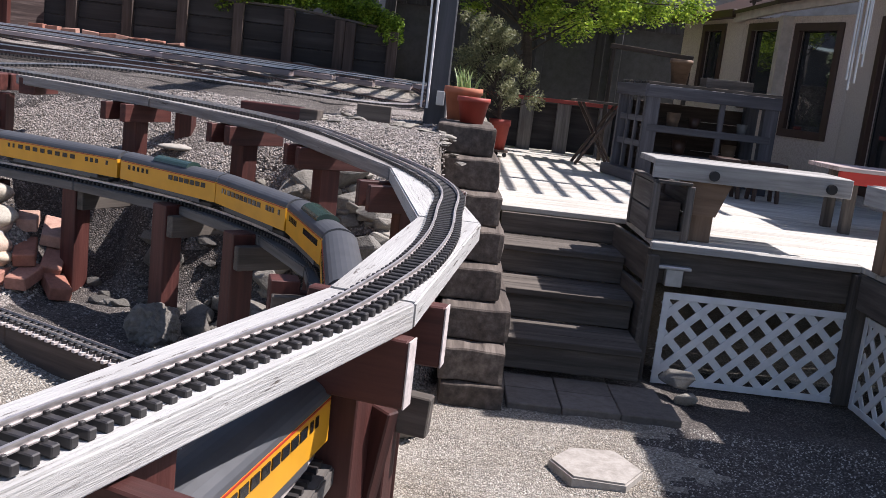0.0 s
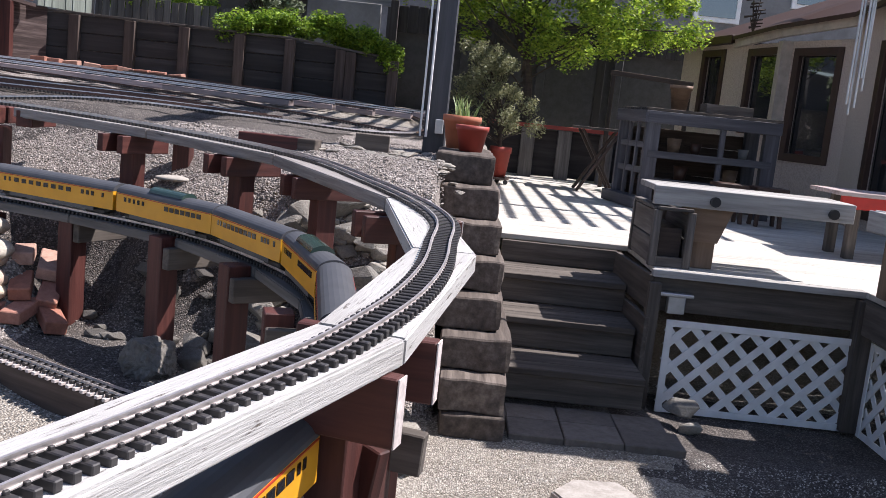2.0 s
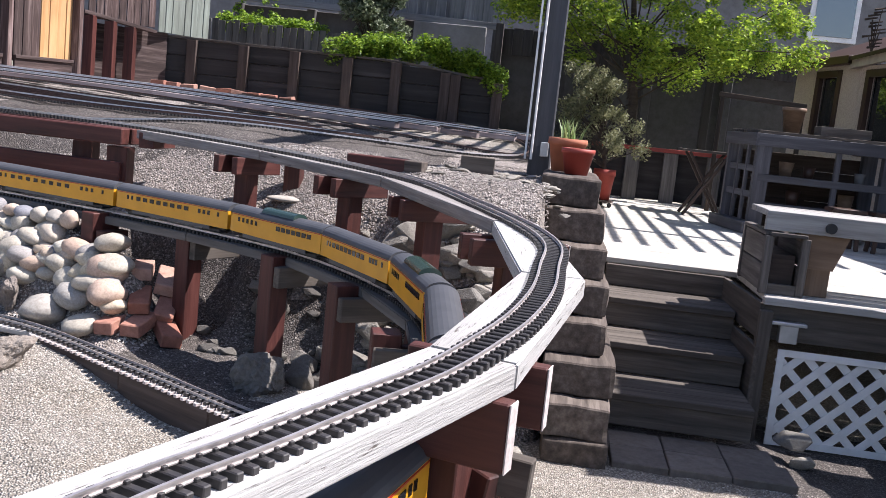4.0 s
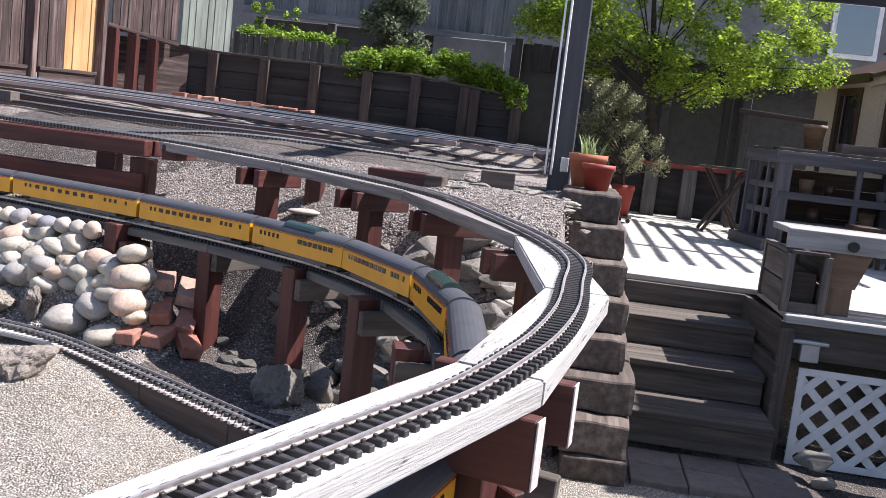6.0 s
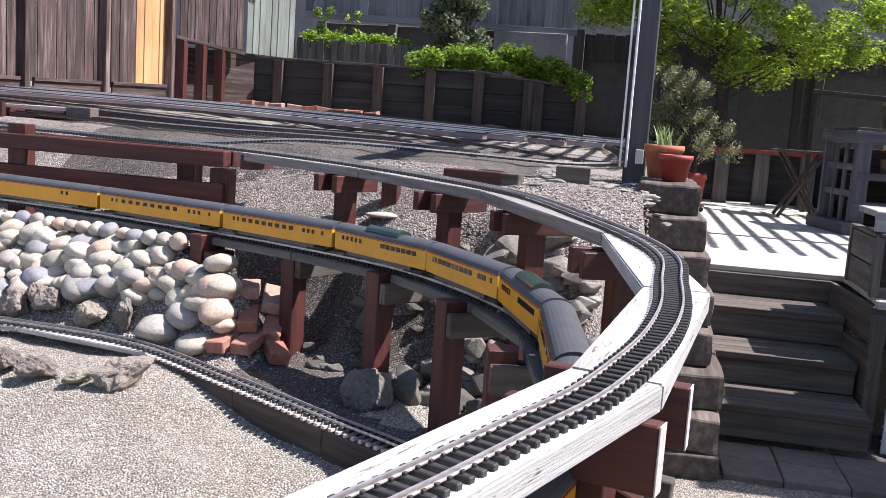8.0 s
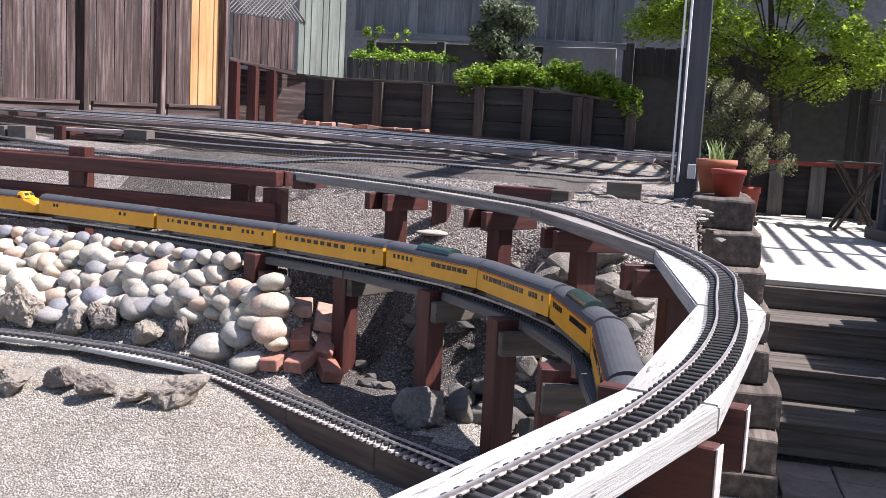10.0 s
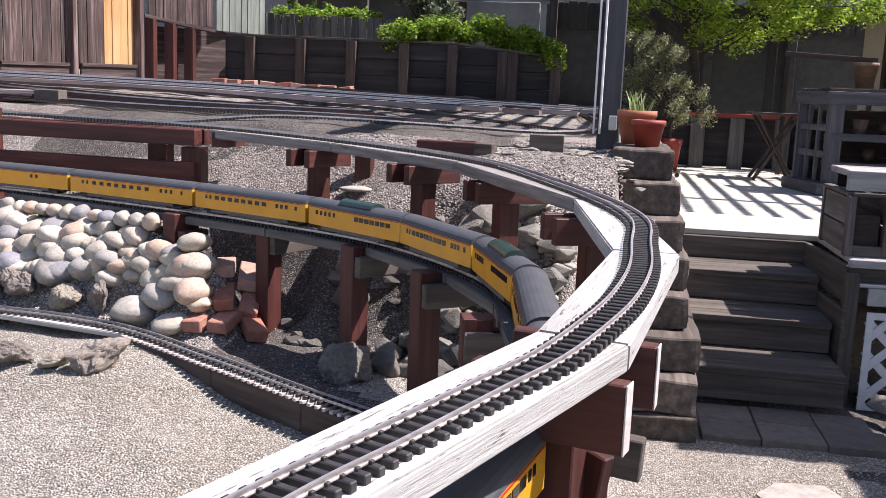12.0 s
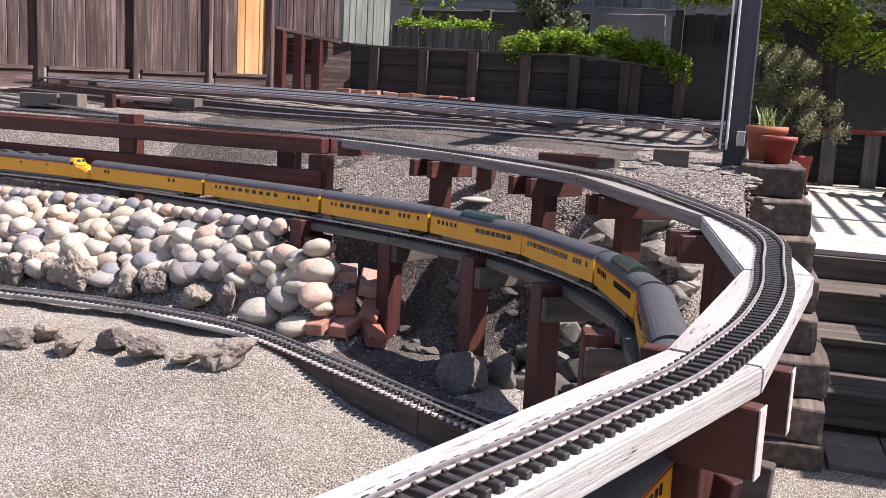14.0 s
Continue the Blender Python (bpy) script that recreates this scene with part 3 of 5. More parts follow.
def lattice(at, w, h, turn, label):
    th = thing("lattice_panel", at, label, "lattice panel")
    base = Matrix.Translation(at) @ pose(0, 0, 0, 0, 0, turn)

    def bar(a, b, width, d, nm):
        a, b = Vector(a), Vector(b)
        L = (b - a).length
        m = base @ Matrix.Translation(((a.x + b.x) / 2, d, (a.y + b.y) / 2)) @ Matrix.Rotation(-math.atan2(b.y - a.y, b.x - a.x), 4, "Y")
        attach(nm, box_mesh((L, 0.008, width), WHITEP, 0.0015), m, th)

    bar((0, 0.02), (w, 0.02), 0.04, -0.008, "rail")
    bar((0, h - 0.02), (w, h - 0.02), 0.04, -0.008, "rail")
    bar((0.02, 0), (0.02, h), 0.04, -0.012, "stile")
    bar((w - 0.02, 0), (w - 0.02, h), 0.04, -0.012, "stile")
    step = 0.170
    for sgn, d in ((1, 0.0), (-1, 0.008)):
        c = -h
        while c < w + h:
            x0, x1 = (c, c + h) if sgn > 0 else (c + h, c)
            y0, y1 = 0.0, h
            cut = 0.022 / h
            a, b = Vector((x0, y0)), Vector((x1, y1))
            dx = b.x - a.x
            t0, t1 = sorted(((0.01 - a.x) / dx, (w - 0.01 - a.x) / dx))
            lo, hi = max(cut, t0), min(1 - cut, t1)
            if hi - lo > 0.05:
                bar(a.lerp(b, lo), a.lerp(b, hi), 0.045, d, "slat")
            c += step
    return th


lattice((1.335, 5.27, -0.06), 1.105, 0.55, -0.5, "white plastic diagonal lattice panel under the deck")
lattice((2.50, 5.2, -0.06), 1.3, 0.55, -90, "white plastic lattice panel in shade under the deck")

# ---------------------------------------------------------------- beams that carry the high line
beam = thing("beam_trestle", (-3.8, 4.97, 1.0), "brown-stained heavy beams and posts carrying the high line", "trestle")
board("top_beam", (-2.38, 4.95, 1.268), (-6.6, 5.15, 1.285), 0.089, 0.092, REDWOOD, beam, bevel=0.006)
board("back_beam", (-2.42, 5.17, 1.262), (-6.6, 5.55, 1.285), 0.089, 0.092, REDWOOD, beam, bevel=0.006)
board("wide_plank", (-2.40, 4.955, 1.02), (-6.6, 5.155, 1.05), 0.05, 0.21, REDWOOD, beam, bevel=0.005)
for x in (-2.435, -3.80, -5.3, -6.5):
    y = 4.95 + (-2.36 - x) * 0.047
    board("post", (x, y + 0.06, 0.80), (x, y + 0.06, 1.38 if x < -3 else 1.21), 0.12, 0.10, REDWOOD, beam, up=(0, 1, 0))
board("post", (-2.72, 5.16, 0.9), (-2.72, 5.16, 1.21), 0.12, 0.10, REDWOOD, beam, up=(0, 1, 0))
board("cross_stub", (-2.25, 4.93, 1.262), (-2.25, 5.22, 1.262), 0.09, 0.085, REDWOOD, beam)

step_block = thing("plank_end_block", (-2.2, 4.36, 0.8), "stepped brown timber end under the low plank", "timber block")
box("block", (0.09, 0.16, 0.15), (-2.20, 4.36, 0.845), REDWOOD, step_block, rot=(0, 0, -25))
box("block", (0.06, 0.15, 0.08), (-2.12, 4.33, 0.80), REDWOOD, step_block, rot=(0, 0, -25))

# twin outer posts and low crosspiece by the bend nearest the path
brace = thing("trestle_brace", (0.0, 1.75, 0.1), "brown-stained diagonal brace and low crosspiece of the trestle", "brace")
board("crosspiece", (-0.16, 1.83, 0.87), (0.04, 1.79, 0.86), 0.038, 0.085, STEPWOOD, brace, "weathered grey crosspiece")
board("diagonal", (-0.05, 1.58, 0.95), (-0.16, 1.66, 0.15), 0.03, 0.06, REDWOOD, brace)

# paver band below the ground track
edge = thing("track_edging", (-1.4, 3.3, 0.2), "dark weathered edging boards under the ground track", "edging")
eb = spline(BOTTOM, 0.02)
ids = [min(range(len(eb)), key=lambda k: (eb[k].xy - Vector(c)).length) for c in ((-2.15, 3.84), (-1.65, 3.57), (-1.16, 3.30), (-0.75, 3.08), (-0.35, 2.75), (-0.12, 2.35))]
for i, j in zip(ids, ids[1:]):
    a, b = eb[i], eb[j]
    board("edge_board", (a.x, a.y, a.z - 0.028 - 0.14), (b.x, b.y, b.z - 0.028 - 0.14), 0.085, 0.28, EDGEW, edge, bevel=0.006)

# ---------------------------------------------------------------- stones
random.seed(11)


def rock_mesh(name, seed, mat, rough=0.18, freq=1.6, cuts=3, squash=0.72, facet=False):
    bm = bmesh.new()
    bmesh.ops.create_icosphere(bm, subdivisions=cuts, radius=0.5)
    off = Vector((seed * 7.13, seed * 3.7, seed * 1.9))
    for v in bm.verts:
        n = v.co.normalized()
        d = noise.noise(n * freq + off) * rough + noise.noise(n * freq * 3 + off) * rough * 0.35
        if facet:
            d += 0.5 * rough * round(2 * noise.noise(n * freq * 1.7 + off * 2)) / 2
        v.co = n * (0.5 + d)
        v.co.z *= squash
    me = bpy.data.meshes.new(name)
    bm.to_mesh(me)
    bm.free()
    me.materials.append(mat)
    if not facet:
        for p in me.polygons:
            p.use_smooth = True
    return me


COBBLES = [rock_mesh("stone", k, COBBLE, 0.09, 1.1, 3, random.uniform(0.6, 0.85)) for k in range(10)]


def broken_stone(seed):
    """An angular lump of broken stone."""
    rnd = random.Random(seed)
    bm = bmesh.new()
    for _ in range(16):
        d = Vector((rnd.gauss(0, 1), rnd.gauss(0, 1), rnd.gauss(0, 0.9))).normalized() * rnd.uniform(0.42, 0.62)
        bm.verts.new((d.x, d.y, d.z * 0.8))
    r = bmesh.ops.convex_hull(bm, input=bm.verts)
    bmesh.ops.delete(bm, geom=[g for g in r["geom_interior"] if isinstance(g, bmesh.types.BMVert)], context="VERTS")
    bmesh.ops.bevel(bm, geom=bm.edges[:], offset=0.03, segments=1, affect="EDGES")
    bmesh.ops.recalc_face_normals(bm, faces=bm.faces)
    me = bpy.data.meshes.new("stone")
    bm.to_mesh(me)
    bm.free()
    me.materials.append(RUBBLE)
    return me


RUBBLES = [broken_stone(40 + k) for k in range(9)]


def craggy(seed):
    """A weathered boulder: a blunt angular lump, roughened all over."""
    me = broken_stone(seed)
    bm = bmesh.new()
    bm.from_mesh(me)
    bmesh.ops.triangulate(bm, faces=bm.faces[:])
    for _ in range(3):
        bmesh.ops.subdivide_edges(bm, edges=[e for e in bm.edges if e.calc_length() > 0.07], cuts=1)
        bmesh.ops.triangulate(bm, faces=bm.faces[:])
    for _ in range(3):
        bmesh.ops.smooth_vert(bm, verts=bm.verts[:], factor=0.5, use_axis_x=True, use_axis_y=True, use_axis_z=True)
    off = Vector((seed * 1.7, seed * 0.9, seed * 2.3))
    for v in bm.verts:
        n = v.co.normalized()
        v.co += n * (0.085 * noise.noise(v.co * 4 + off) + 0.055 * noise.noise(v.co * 10 + off) + 0.03 * noise.noise(v.co * 23 + off))
    bm.to_mesh(me)
    bm.free()
    me.materials.clear()
    me.materials.append(LAVA)
    return me


LAVAS = [craggy(80 + k) for k in range(7)]


def put_stone(name, mesh, x, y, z, sx, sy, sz, parent=None, turn=None):
    m = pose(x, y, z, random.uniform(-14, 14), random.uniform(-14, 14), random.uniform(0, 360) if turn is None else turn) @ Matrix.Diagonal((sx, sy, sz, 1))
    return attach(name, mesh, m, parent)


bank = thing("cobble_bank", (-3.0, 4.3, 0.4), "bank of rounded pale river cobbles bedded in gravel", "stone bank")
placed = []
for row in range(9):
    u = (row + 0.4) / 9
    x = -5.6
    while x < -1.93:
        by, ly = float(line_y(BOTTOM, x)), float(line_y(LOWER, x))
        d = random.uniform(0.10, 0.195) * (1.10 - 0.32 * u)
        xx = x + d / 2
        y = by + 0.27 + u * (ly - by - 0.41) + random.uniform(-0.025, 0.025)
        edge_x = -1.86 - 0.10 * row * (0.5 if row < 4 else 0.75)
        if xx < edge_x:
            z = ground_z(xx, y) + 0.18 * d
            put_stone("stone", random.choice(COBBLES), xx, y, z, d * random.uniform(1.0, 1.3), d * random.uniform(0.85, 1.0), d * random.uniform(0.8, 1.05), bank)
        x += d * random.uniform(0.95, 1.12)
x = -5.6
while x < -2.32:
    d = random.uniform(0.08, 0.105)
    y = float(line_y(LOWER, x)) - 0.125
    put_stone("stone", random.choice(COBBLES), x, y, 0.865 + 0.008 * (x + 2.3), d * 1.1, d, d * 1.15, bank)
    x += d * 1.05
for x, y, d in ((-1.985, 4.03, 0.18), (-2.00, 4.12, 0.165), (-2.05, 4.20, 0.15), (-2.06, 3.95, 0.165), (-2.30, 4.07, 0.21), (-2.17, 4.08, 0.17)):
    put_stone("stone", COBBLES[int(d * 100) % 10], x, y, ground_z(x, y) + d * 0.28, d * 1.15, d, d * 0.95, bank)
FOOT_ROCKS = ((-5.45, 4.2, 0.25), (-5.2, 4.24, 0.22), (-4.95, 4.2, 0.24), (-4.7, 4.25, 0.2), (-4.47, 4.2, 0.24), (-4.24, 4.26, 0.2), (-4.01, 4.24, 0.22), (-3.90, 4.33, 0.17), (-3.57, 4.25, 0.29), (-3.24, 4.25, 0.20), (-3.11, 4.30, 0.15), (-3.01, 4.24, 0.18), (-2.73, 4.18, 0.18), (-2.52, 4.16, 0.20), (-3.75, 4.30, 0.16))
for k, (x, y, d) in enumerate(FOOT_ROCKS):
    ob = put_stone("boulder", LAVAS[k % 7], x, y - 0.02, ground_z(x, y) + d * 0.34, d * 1.0, d * 0.8, d * 1.1)
    tagged(ob, "rough dark pitted rock at the foot of the cobbles", "rock", "rocks along the ground track")
for k, (x, y, d) in enumerate(((-3.28, 3.47, 0.18), (-3.19, 3.60, 0.165), (-2.95, 3.49, 0.20), (-2.79, 3.56, 0.185), (-2.59, 3.52, 0.20), (-2.35, 3.49, 0.13), (-2.16, 3.53, 0.23), (-3.55, 3.50, 0.16), (-3.85, 3.52, 0.17), (-4.2, 3.5, 0.18))):
    ob = put_stone("boulder", LAVAS[(3 * k + 2) % 7], x, y, ground_z(x, y) + d * 0.22, d * 1.12, d * 0.9, d * 0.85, turn=40 * k)
    tagged(ob, "rough tan pitted rock lying on pale gravel", "rock", "loose rocks on the gravel")

BRICK = box_mesh((0.20, 0.095, 0.06), BRICKM, 0.005)


def lay_brick(at, along, up):
    """A brick at its middle, with its length along one direction and its broad face up another."""
    x = Vector(along).normalized()
    y = Vector(up).cross(x).normalized()
    m = Matrix((x, y, x.cross(y))).transposed().to_4x4()
    m.translation = at
    return tagged(attach("brick", BRICK, m, None), "old red brick tumbled beside the cobbles", "brick", "loose bricks")


lay_brick((-1.925, 4.28, 0.672), (-0.35, 0.93, 0.05), (0, -0.1, 1))
lay_brick((-1.80, 4.27, 0.635), (-0.3, 0.9, 0.3), (0.3, -0.3, 0.9))
lay_brick((-1.862, 4.125, 0.560), (-0.35, 0.9, 0.24), (0.05, -0.25, 0.95))
lay_brick((-1.755, 4.19, 0.525), (-0.15, 0.85, 0.45), (0.3, -0.45, 0.8))
lay_brick((-1.925, 4.00, 0.468), (0.05, 0.98, 0.12), (-0.08, -0.15, 1))
lay_brick((-1.810, 4.02, 0.470), (0.02, 0.98, 0.14), (0, -0.18, 1))
lay_brick((-1.685, 4.055, 0.432), (-0.55, 0.8, 0.15), (0.28, -0.2, 0.95))

heap = thing("rubble_bank", (-0.6, 4.3, 0.6), "bank of broken grey rubble stones under the trestle", "rubble")
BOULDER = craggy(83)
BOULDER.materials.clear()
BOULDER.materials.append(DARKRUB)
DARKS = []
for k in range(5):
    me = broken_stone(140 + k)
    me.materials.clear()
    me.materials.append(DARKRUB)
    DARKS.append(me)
for k in range(130):
    x = random.uniform(-0.95, 0.0)
    y = random.gauss(4.22 - 0.22 * max(0, x + 0.6), 0.15)
    d = random.choice((0.05, 0.06, 0.08, 0.10, 0.13, 0.18)) * random.uniform(0.85, 1.15)
    if float(line_y(LOWER, x)) + 0.08 > y and random.random() < 0.8:
        continue
    put_stone("stone", random.choice(RUBBLES), x, y, ground_z(x, y) + d * 0.22, d * 1.1, d, d * 1.0, heap)
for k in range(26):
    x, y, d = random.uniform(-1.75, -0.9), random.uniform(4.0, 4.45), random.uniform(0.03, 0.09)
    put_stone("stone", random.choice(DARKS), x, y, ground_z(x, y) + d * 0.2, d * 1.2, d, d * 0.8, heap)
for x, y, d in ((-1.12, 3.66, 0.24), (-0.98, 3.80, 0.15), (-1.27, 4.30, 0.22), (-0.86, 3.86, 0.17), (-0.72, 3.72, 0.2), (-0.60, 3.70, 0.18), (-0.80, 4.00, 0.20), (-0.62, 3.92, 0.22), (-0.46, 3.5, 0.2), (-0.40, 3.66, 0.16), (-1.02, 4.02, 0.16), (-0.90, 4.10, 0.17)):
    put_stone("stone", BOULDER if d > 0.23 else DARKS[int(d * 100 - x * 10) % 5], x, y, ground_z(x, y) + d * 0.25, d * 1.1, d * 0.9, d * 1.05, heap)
for k in range(46):
    x, y, d = random.uniform(-0.75, 0.08), random.uniform(4.9, 5.9), random.uniform(0.03, 0.10)
    put_stone("stone", random.choice(RUBBLES), x, y, ground_z(x, y) + d * 0.1, d * 1.4, d, d * 0.45, heap)
for k in range(26):
    y, d = random.uniform(4.55, 6.1), random.uniform(0.04, 0.085)
    x = random.uniform(-0.07, 0.075 if y < 5.2 else 0.02)
    z = ground_z(-0.06, y) - random.uniform(0.0, 0.22) * (x > 0.0)
    put_stone("stone", random.choice(RUBBLES), x, y, z - 0.01, d * 1.3, d, d * 0.5, heap)
cblock = thing("timber_block", (-0.5, 5.55, 1.2), "dark weathered timber block half sunk in the bank", "timber block")
box("block", (0.20, 0.12, 0.11), (-0.46, 5.5, ground_z(-0.46, 5.5) + 0.045), STEPWOOD, cblock, rot=(0, 0, 4))
stick = thing("loose_board", (-0.3, 5.6, 1.2), "old grey board lying on the bank", "board")
board("plank", (-0.43, 5.56, ground_z(-0.4, 5.56) + 0.03), (-0.02, 5.5, ground_z(0, 5.5) + 0.03), 0.06, 0.03, STEPWOOD, stick)
pad = thing("stone_slab", (-1.42, 4.88, 1.0), "pale flat stone under a post", "stone slab")
smooth(part("slab", (lambda b: (bmesh.ops.create_icosphere(b, subdivisions=3, radius=0.5, matrix=Matrix.Diagonal((0.20, 0.13, 0.034, 1))), b)[1])(bmesh.new()), CONCRETE, pad, m=Matrix.Translation((-1.42, 4.86, ground_z(-1.42, 4.86) + 0.012))))
extra = thing("trestle_post", (-1.44, 5.08, 1.0), "short brown-stained post standing on a pale stone", "post", "trestle posts")
board("post", (-1.42, 5.0, 1.0), (-1.42, 5.0, 1.26), 0.089, 0.089, REDWOOD, extra, up=(0, 1, 0))
bcap = thing("timber_sill", (-0.85, 4.9, 1.25), "brown timber sill on the bank with a raw wood end", "timber")
box("timber", (0.34, 0.09, 0.09), (-0.95, 4.98, 1.27), REDWOOD, bcap, rot=(0, 0, -10))
box("end_block", (0.10, 0.10, 0.09), (-0.74, 4.94, 1.27), TIMBER, bcap, rot=(0, 0, -10))


def pebbles(name, n, area, mat, sizes, label, seed):
    """Loose gravel: many small chips in one mesh."""
    rnd = random.Random(seed)
    bm = bmesh.new()
    verts, faces = [], []
    base = [(0.5, 0, 0), (-0.5, 0.1, 0), (0, 0.45, 0.05), (0.05, -0.45, 0), (0.05, 0, 0.42), (0, 0, -0.3)]
    tri = [(0, 2, 4), (2, 1, 4), (1, 3, 4), (3, 0, 4), (2, 0, 5), (1, 2, 5), (3, 1, 5), (0, 3, 5)]
    bm.free()
    pts = []
    while len(pts) < n:
        x, y = rnd.uniform(*area[0]), rnd.uniform(*area[1])
        if area[2](x, y):
            pts.append((x, y))
    zs = terrain([p[0] for p in pts], [p[1] for p in pts])
    for (x, y), z in zip(pts, zs):
        z += 0.018 * noise.noise((x * 2.3, y * 2.3, 0)) + 0.012 * noise.noise((x * 7, y * 7, 3))
        d = rnd.uniform(*sizes)
        r = Euler((rnd.uniform(-0.6, 0.6), rnd.uniform(-0.6, 0.6), rnd.uniform(0, 6.3))).to_matrix()
        o = len(verts)
        sx, sy, sz = d * rnd.uniform(0.8, 1.5), d * rnd.uniform(0.7, 1.1), d * rnd.uniform(0.6, 1.0)
        for a, b, c in base:
            v = r @ Vector((a * sx, b * sy, c * sz))
            verts.append((v.x + x, v.y + y, v.z + z + d * 0.1))
        faces += [(o + a, o + b, o + c) for a, b, c in tri]
    me = bpy.data.meshes.new(name)
    me.from_pydata(verts, [], faces)
    me.materials.append(mat)
    tagged(new(name, me), label, "gravel", kind="stuff")


def chips(name, stops):
    m, n, l, p = tree(name)
    g = n.new("ShaderNodeNewGeometry")
    r = ramp(n, stops)
    l.new(g.outputs["Random Per Island"], r.inputs[0])
    l.new(r.outputs[0], p.inputs["Base Color"])
    p.inputs["Roughness"].default_value = 0.9
    return m


PALECHIP = chips("pale_chip", ((0.0, (0.29, 0.265, 0.235)), (0.4, (0.44, 0.41, 0.365)), (1.0, (0.60, 0.565, 0.51))))
HILLCHIP = chips("hill_chip", ((0.0, (0.17, 0.15, 0.137)), (0.7, (0.30, 0.265, 0.24)), (1.0, (0.46, 0.42, 0.385))))
on_patio = lambda x, y: x > (-0.10 if y < 4.5 else 0.1) or y < float(line_y(BOTTOM, min(max(x, -6.5), -0.35))) - 0.02
pebbles("patio_gravel", 26000, ((-4.2, 2.3), (1.6, 4.7), lambda x, y: on_patio(x, y) and not (x > 0.1 and y > 4.34)), PALECHIP, (0.005, 0.013), "loose pale pea gravel on the patio", 3)
pebbles("bank_gravel", 30000, ((-5.0, 0.1), (3.3, 6.4), lambda x, y: not on_patio(x, y) and not (y > 5.5 and x < -0.75) and not (-2.35 < x < -0.25 and y < (4.8 if x < -1.4 else 4.4 if x < -0.95 else 4.1) and (x * 37.7 + y * 91.3) % 1 < 0.93)), HILLCHIP, (0.006, 0.018), "loose dark crushed gravel on the bank", 4)
pebbles("cobble_grit", 5000, ((-5.0, -1.75), (3.9, 4.8), lambda x, y: float(line_y(BOTTOM, x)) + 0.03 < y < float(line_y(LOWER, x)) - 0.08), PALECHIP, (0.008, 0.02), "pale grit between the cobbles", 5)

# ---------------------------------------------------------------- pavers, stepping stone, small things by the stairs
# Paver tone darkened below plain concrete to carry part of the stair-foot shade.
PAVE = stone("worn_shade_toned_paver", ((0.0, (0.135, 0.117, 0.103)), (1.0, (0.185, 0.161, 0.142))), 0.9, 22, 0.004)
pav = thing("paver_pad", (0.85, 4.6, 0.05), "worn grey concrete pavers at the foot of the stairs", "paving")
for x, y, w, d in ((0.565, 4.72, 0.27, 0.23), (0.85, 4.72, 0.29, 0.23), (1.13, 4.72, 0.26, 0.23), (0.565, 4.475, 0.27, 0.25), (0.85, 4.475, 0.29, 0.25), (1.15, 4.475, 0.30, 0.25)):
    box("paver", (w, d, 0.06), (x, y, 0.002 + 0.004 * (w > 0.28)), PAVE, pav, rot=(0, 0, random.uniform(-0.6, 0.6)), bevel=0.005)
stonepad = thing("stepping_stone", (0.77, 3.66, 0.0), "tan hexagonal concrete stepping stone on gravel", "stepping stone")
bm = bmesh.new()
hexa = [(0.575, 3.68), (0.68, 3.83), (0.88, 3.85), (0.97, 3.65), (0.87, 3.49), (0.655, 3.51)]
top = [bm.verts.new((x, y, 0.04)) for x, y in hexa]
bot = [bm.verts.new((x, y, -0.02)) for x, y in hexa]
bm.faces.new(top[::-1])
for k in range(6):
    bm.faces.new((top[k], top[(k + 1) % 6], bot[(k + 1) % 6], bot[k]))
bmesh.ops.recalc_face_normals(bm, faces=bm.faces)
bmesh.ops.bevel(bm, geom=[e for e in bm.edges if all(v in top for v in e.verts)], offset=0.008, segments=2, affect="EDGES")
part("slab", bm, CONCRETE, stonepad, m=Matrix())
for x, y, z, d in ((1.47, 4.95, -0.04, 0.15), (1.41, 4.98, 0.07, 0.165)):
    ob = put_stone("boulder", RUBBLES[2], x, y, z, d * 1.2, d, d * 0.9)
    tagged(ob, "reddish brown stone stacked by the lattice", "rock", "stones by the lattice")
cap = thing("post_cap", (1.37, 5.22, 0.6), "grey metal bracket below the deck edge", "bracket")
box("plate", (0.20, 0.06, 0.02), (1.36, 5.24, 0.64), STEEL, cap)
box("box", (0.10, 0.05, 0.10), (1.37, 5.25, 0.58), STEEL, cap)
kpost = thing("deck_post", (2.27, 5.24, 0.0), "grey weathered deck post", "post", "deck posts")
board("post", (2.44, 5.24, -0.05), (2.44, 5.24, 0.72), 0.09, 0.09, STEPWOOD, kpost, up=(0, 1, 0))
kpost = thing("deck_post", (1.17, 5.25, 0.0), "grey weathered deck post", "post", "deck posts")
board("post", (1.235, 5.235, -0.05), (1.235, 5.235, 0.70), 0.07, 0.06, STEPWOOD, kpost, up=(0, 1, 0))

# planter box on the deck corner
planter = thing("planter_box", (1.28, 5.7, 0.77), "rough grey wooden planter box on the deck corner", "planter")
PX0, PX1, PY0, PY1 = 1.23, 1.43, 5.40, 6.02
for k in range(2):
    z = 0.77 + 0.085 + 0.16 * k
    board("side_board", (PX0, PY0, z), (PX0, PY1, z), 0.025, 0.15, PLANTW, planter)
    board("side_board", (PX1, PY0, z), (PX1, PY1, z), 0.025, 0.15, PLANTW, planter)
    board("end_board", (PX0, PY1, z), (PX1, PY1, z), 0.025, 0.15, PLANTW, planter)
board("end_board", (PX0, PY0, 0.80), (PX1, PY0, 0.80), 0.025, 0.06, PLANTW, planter)
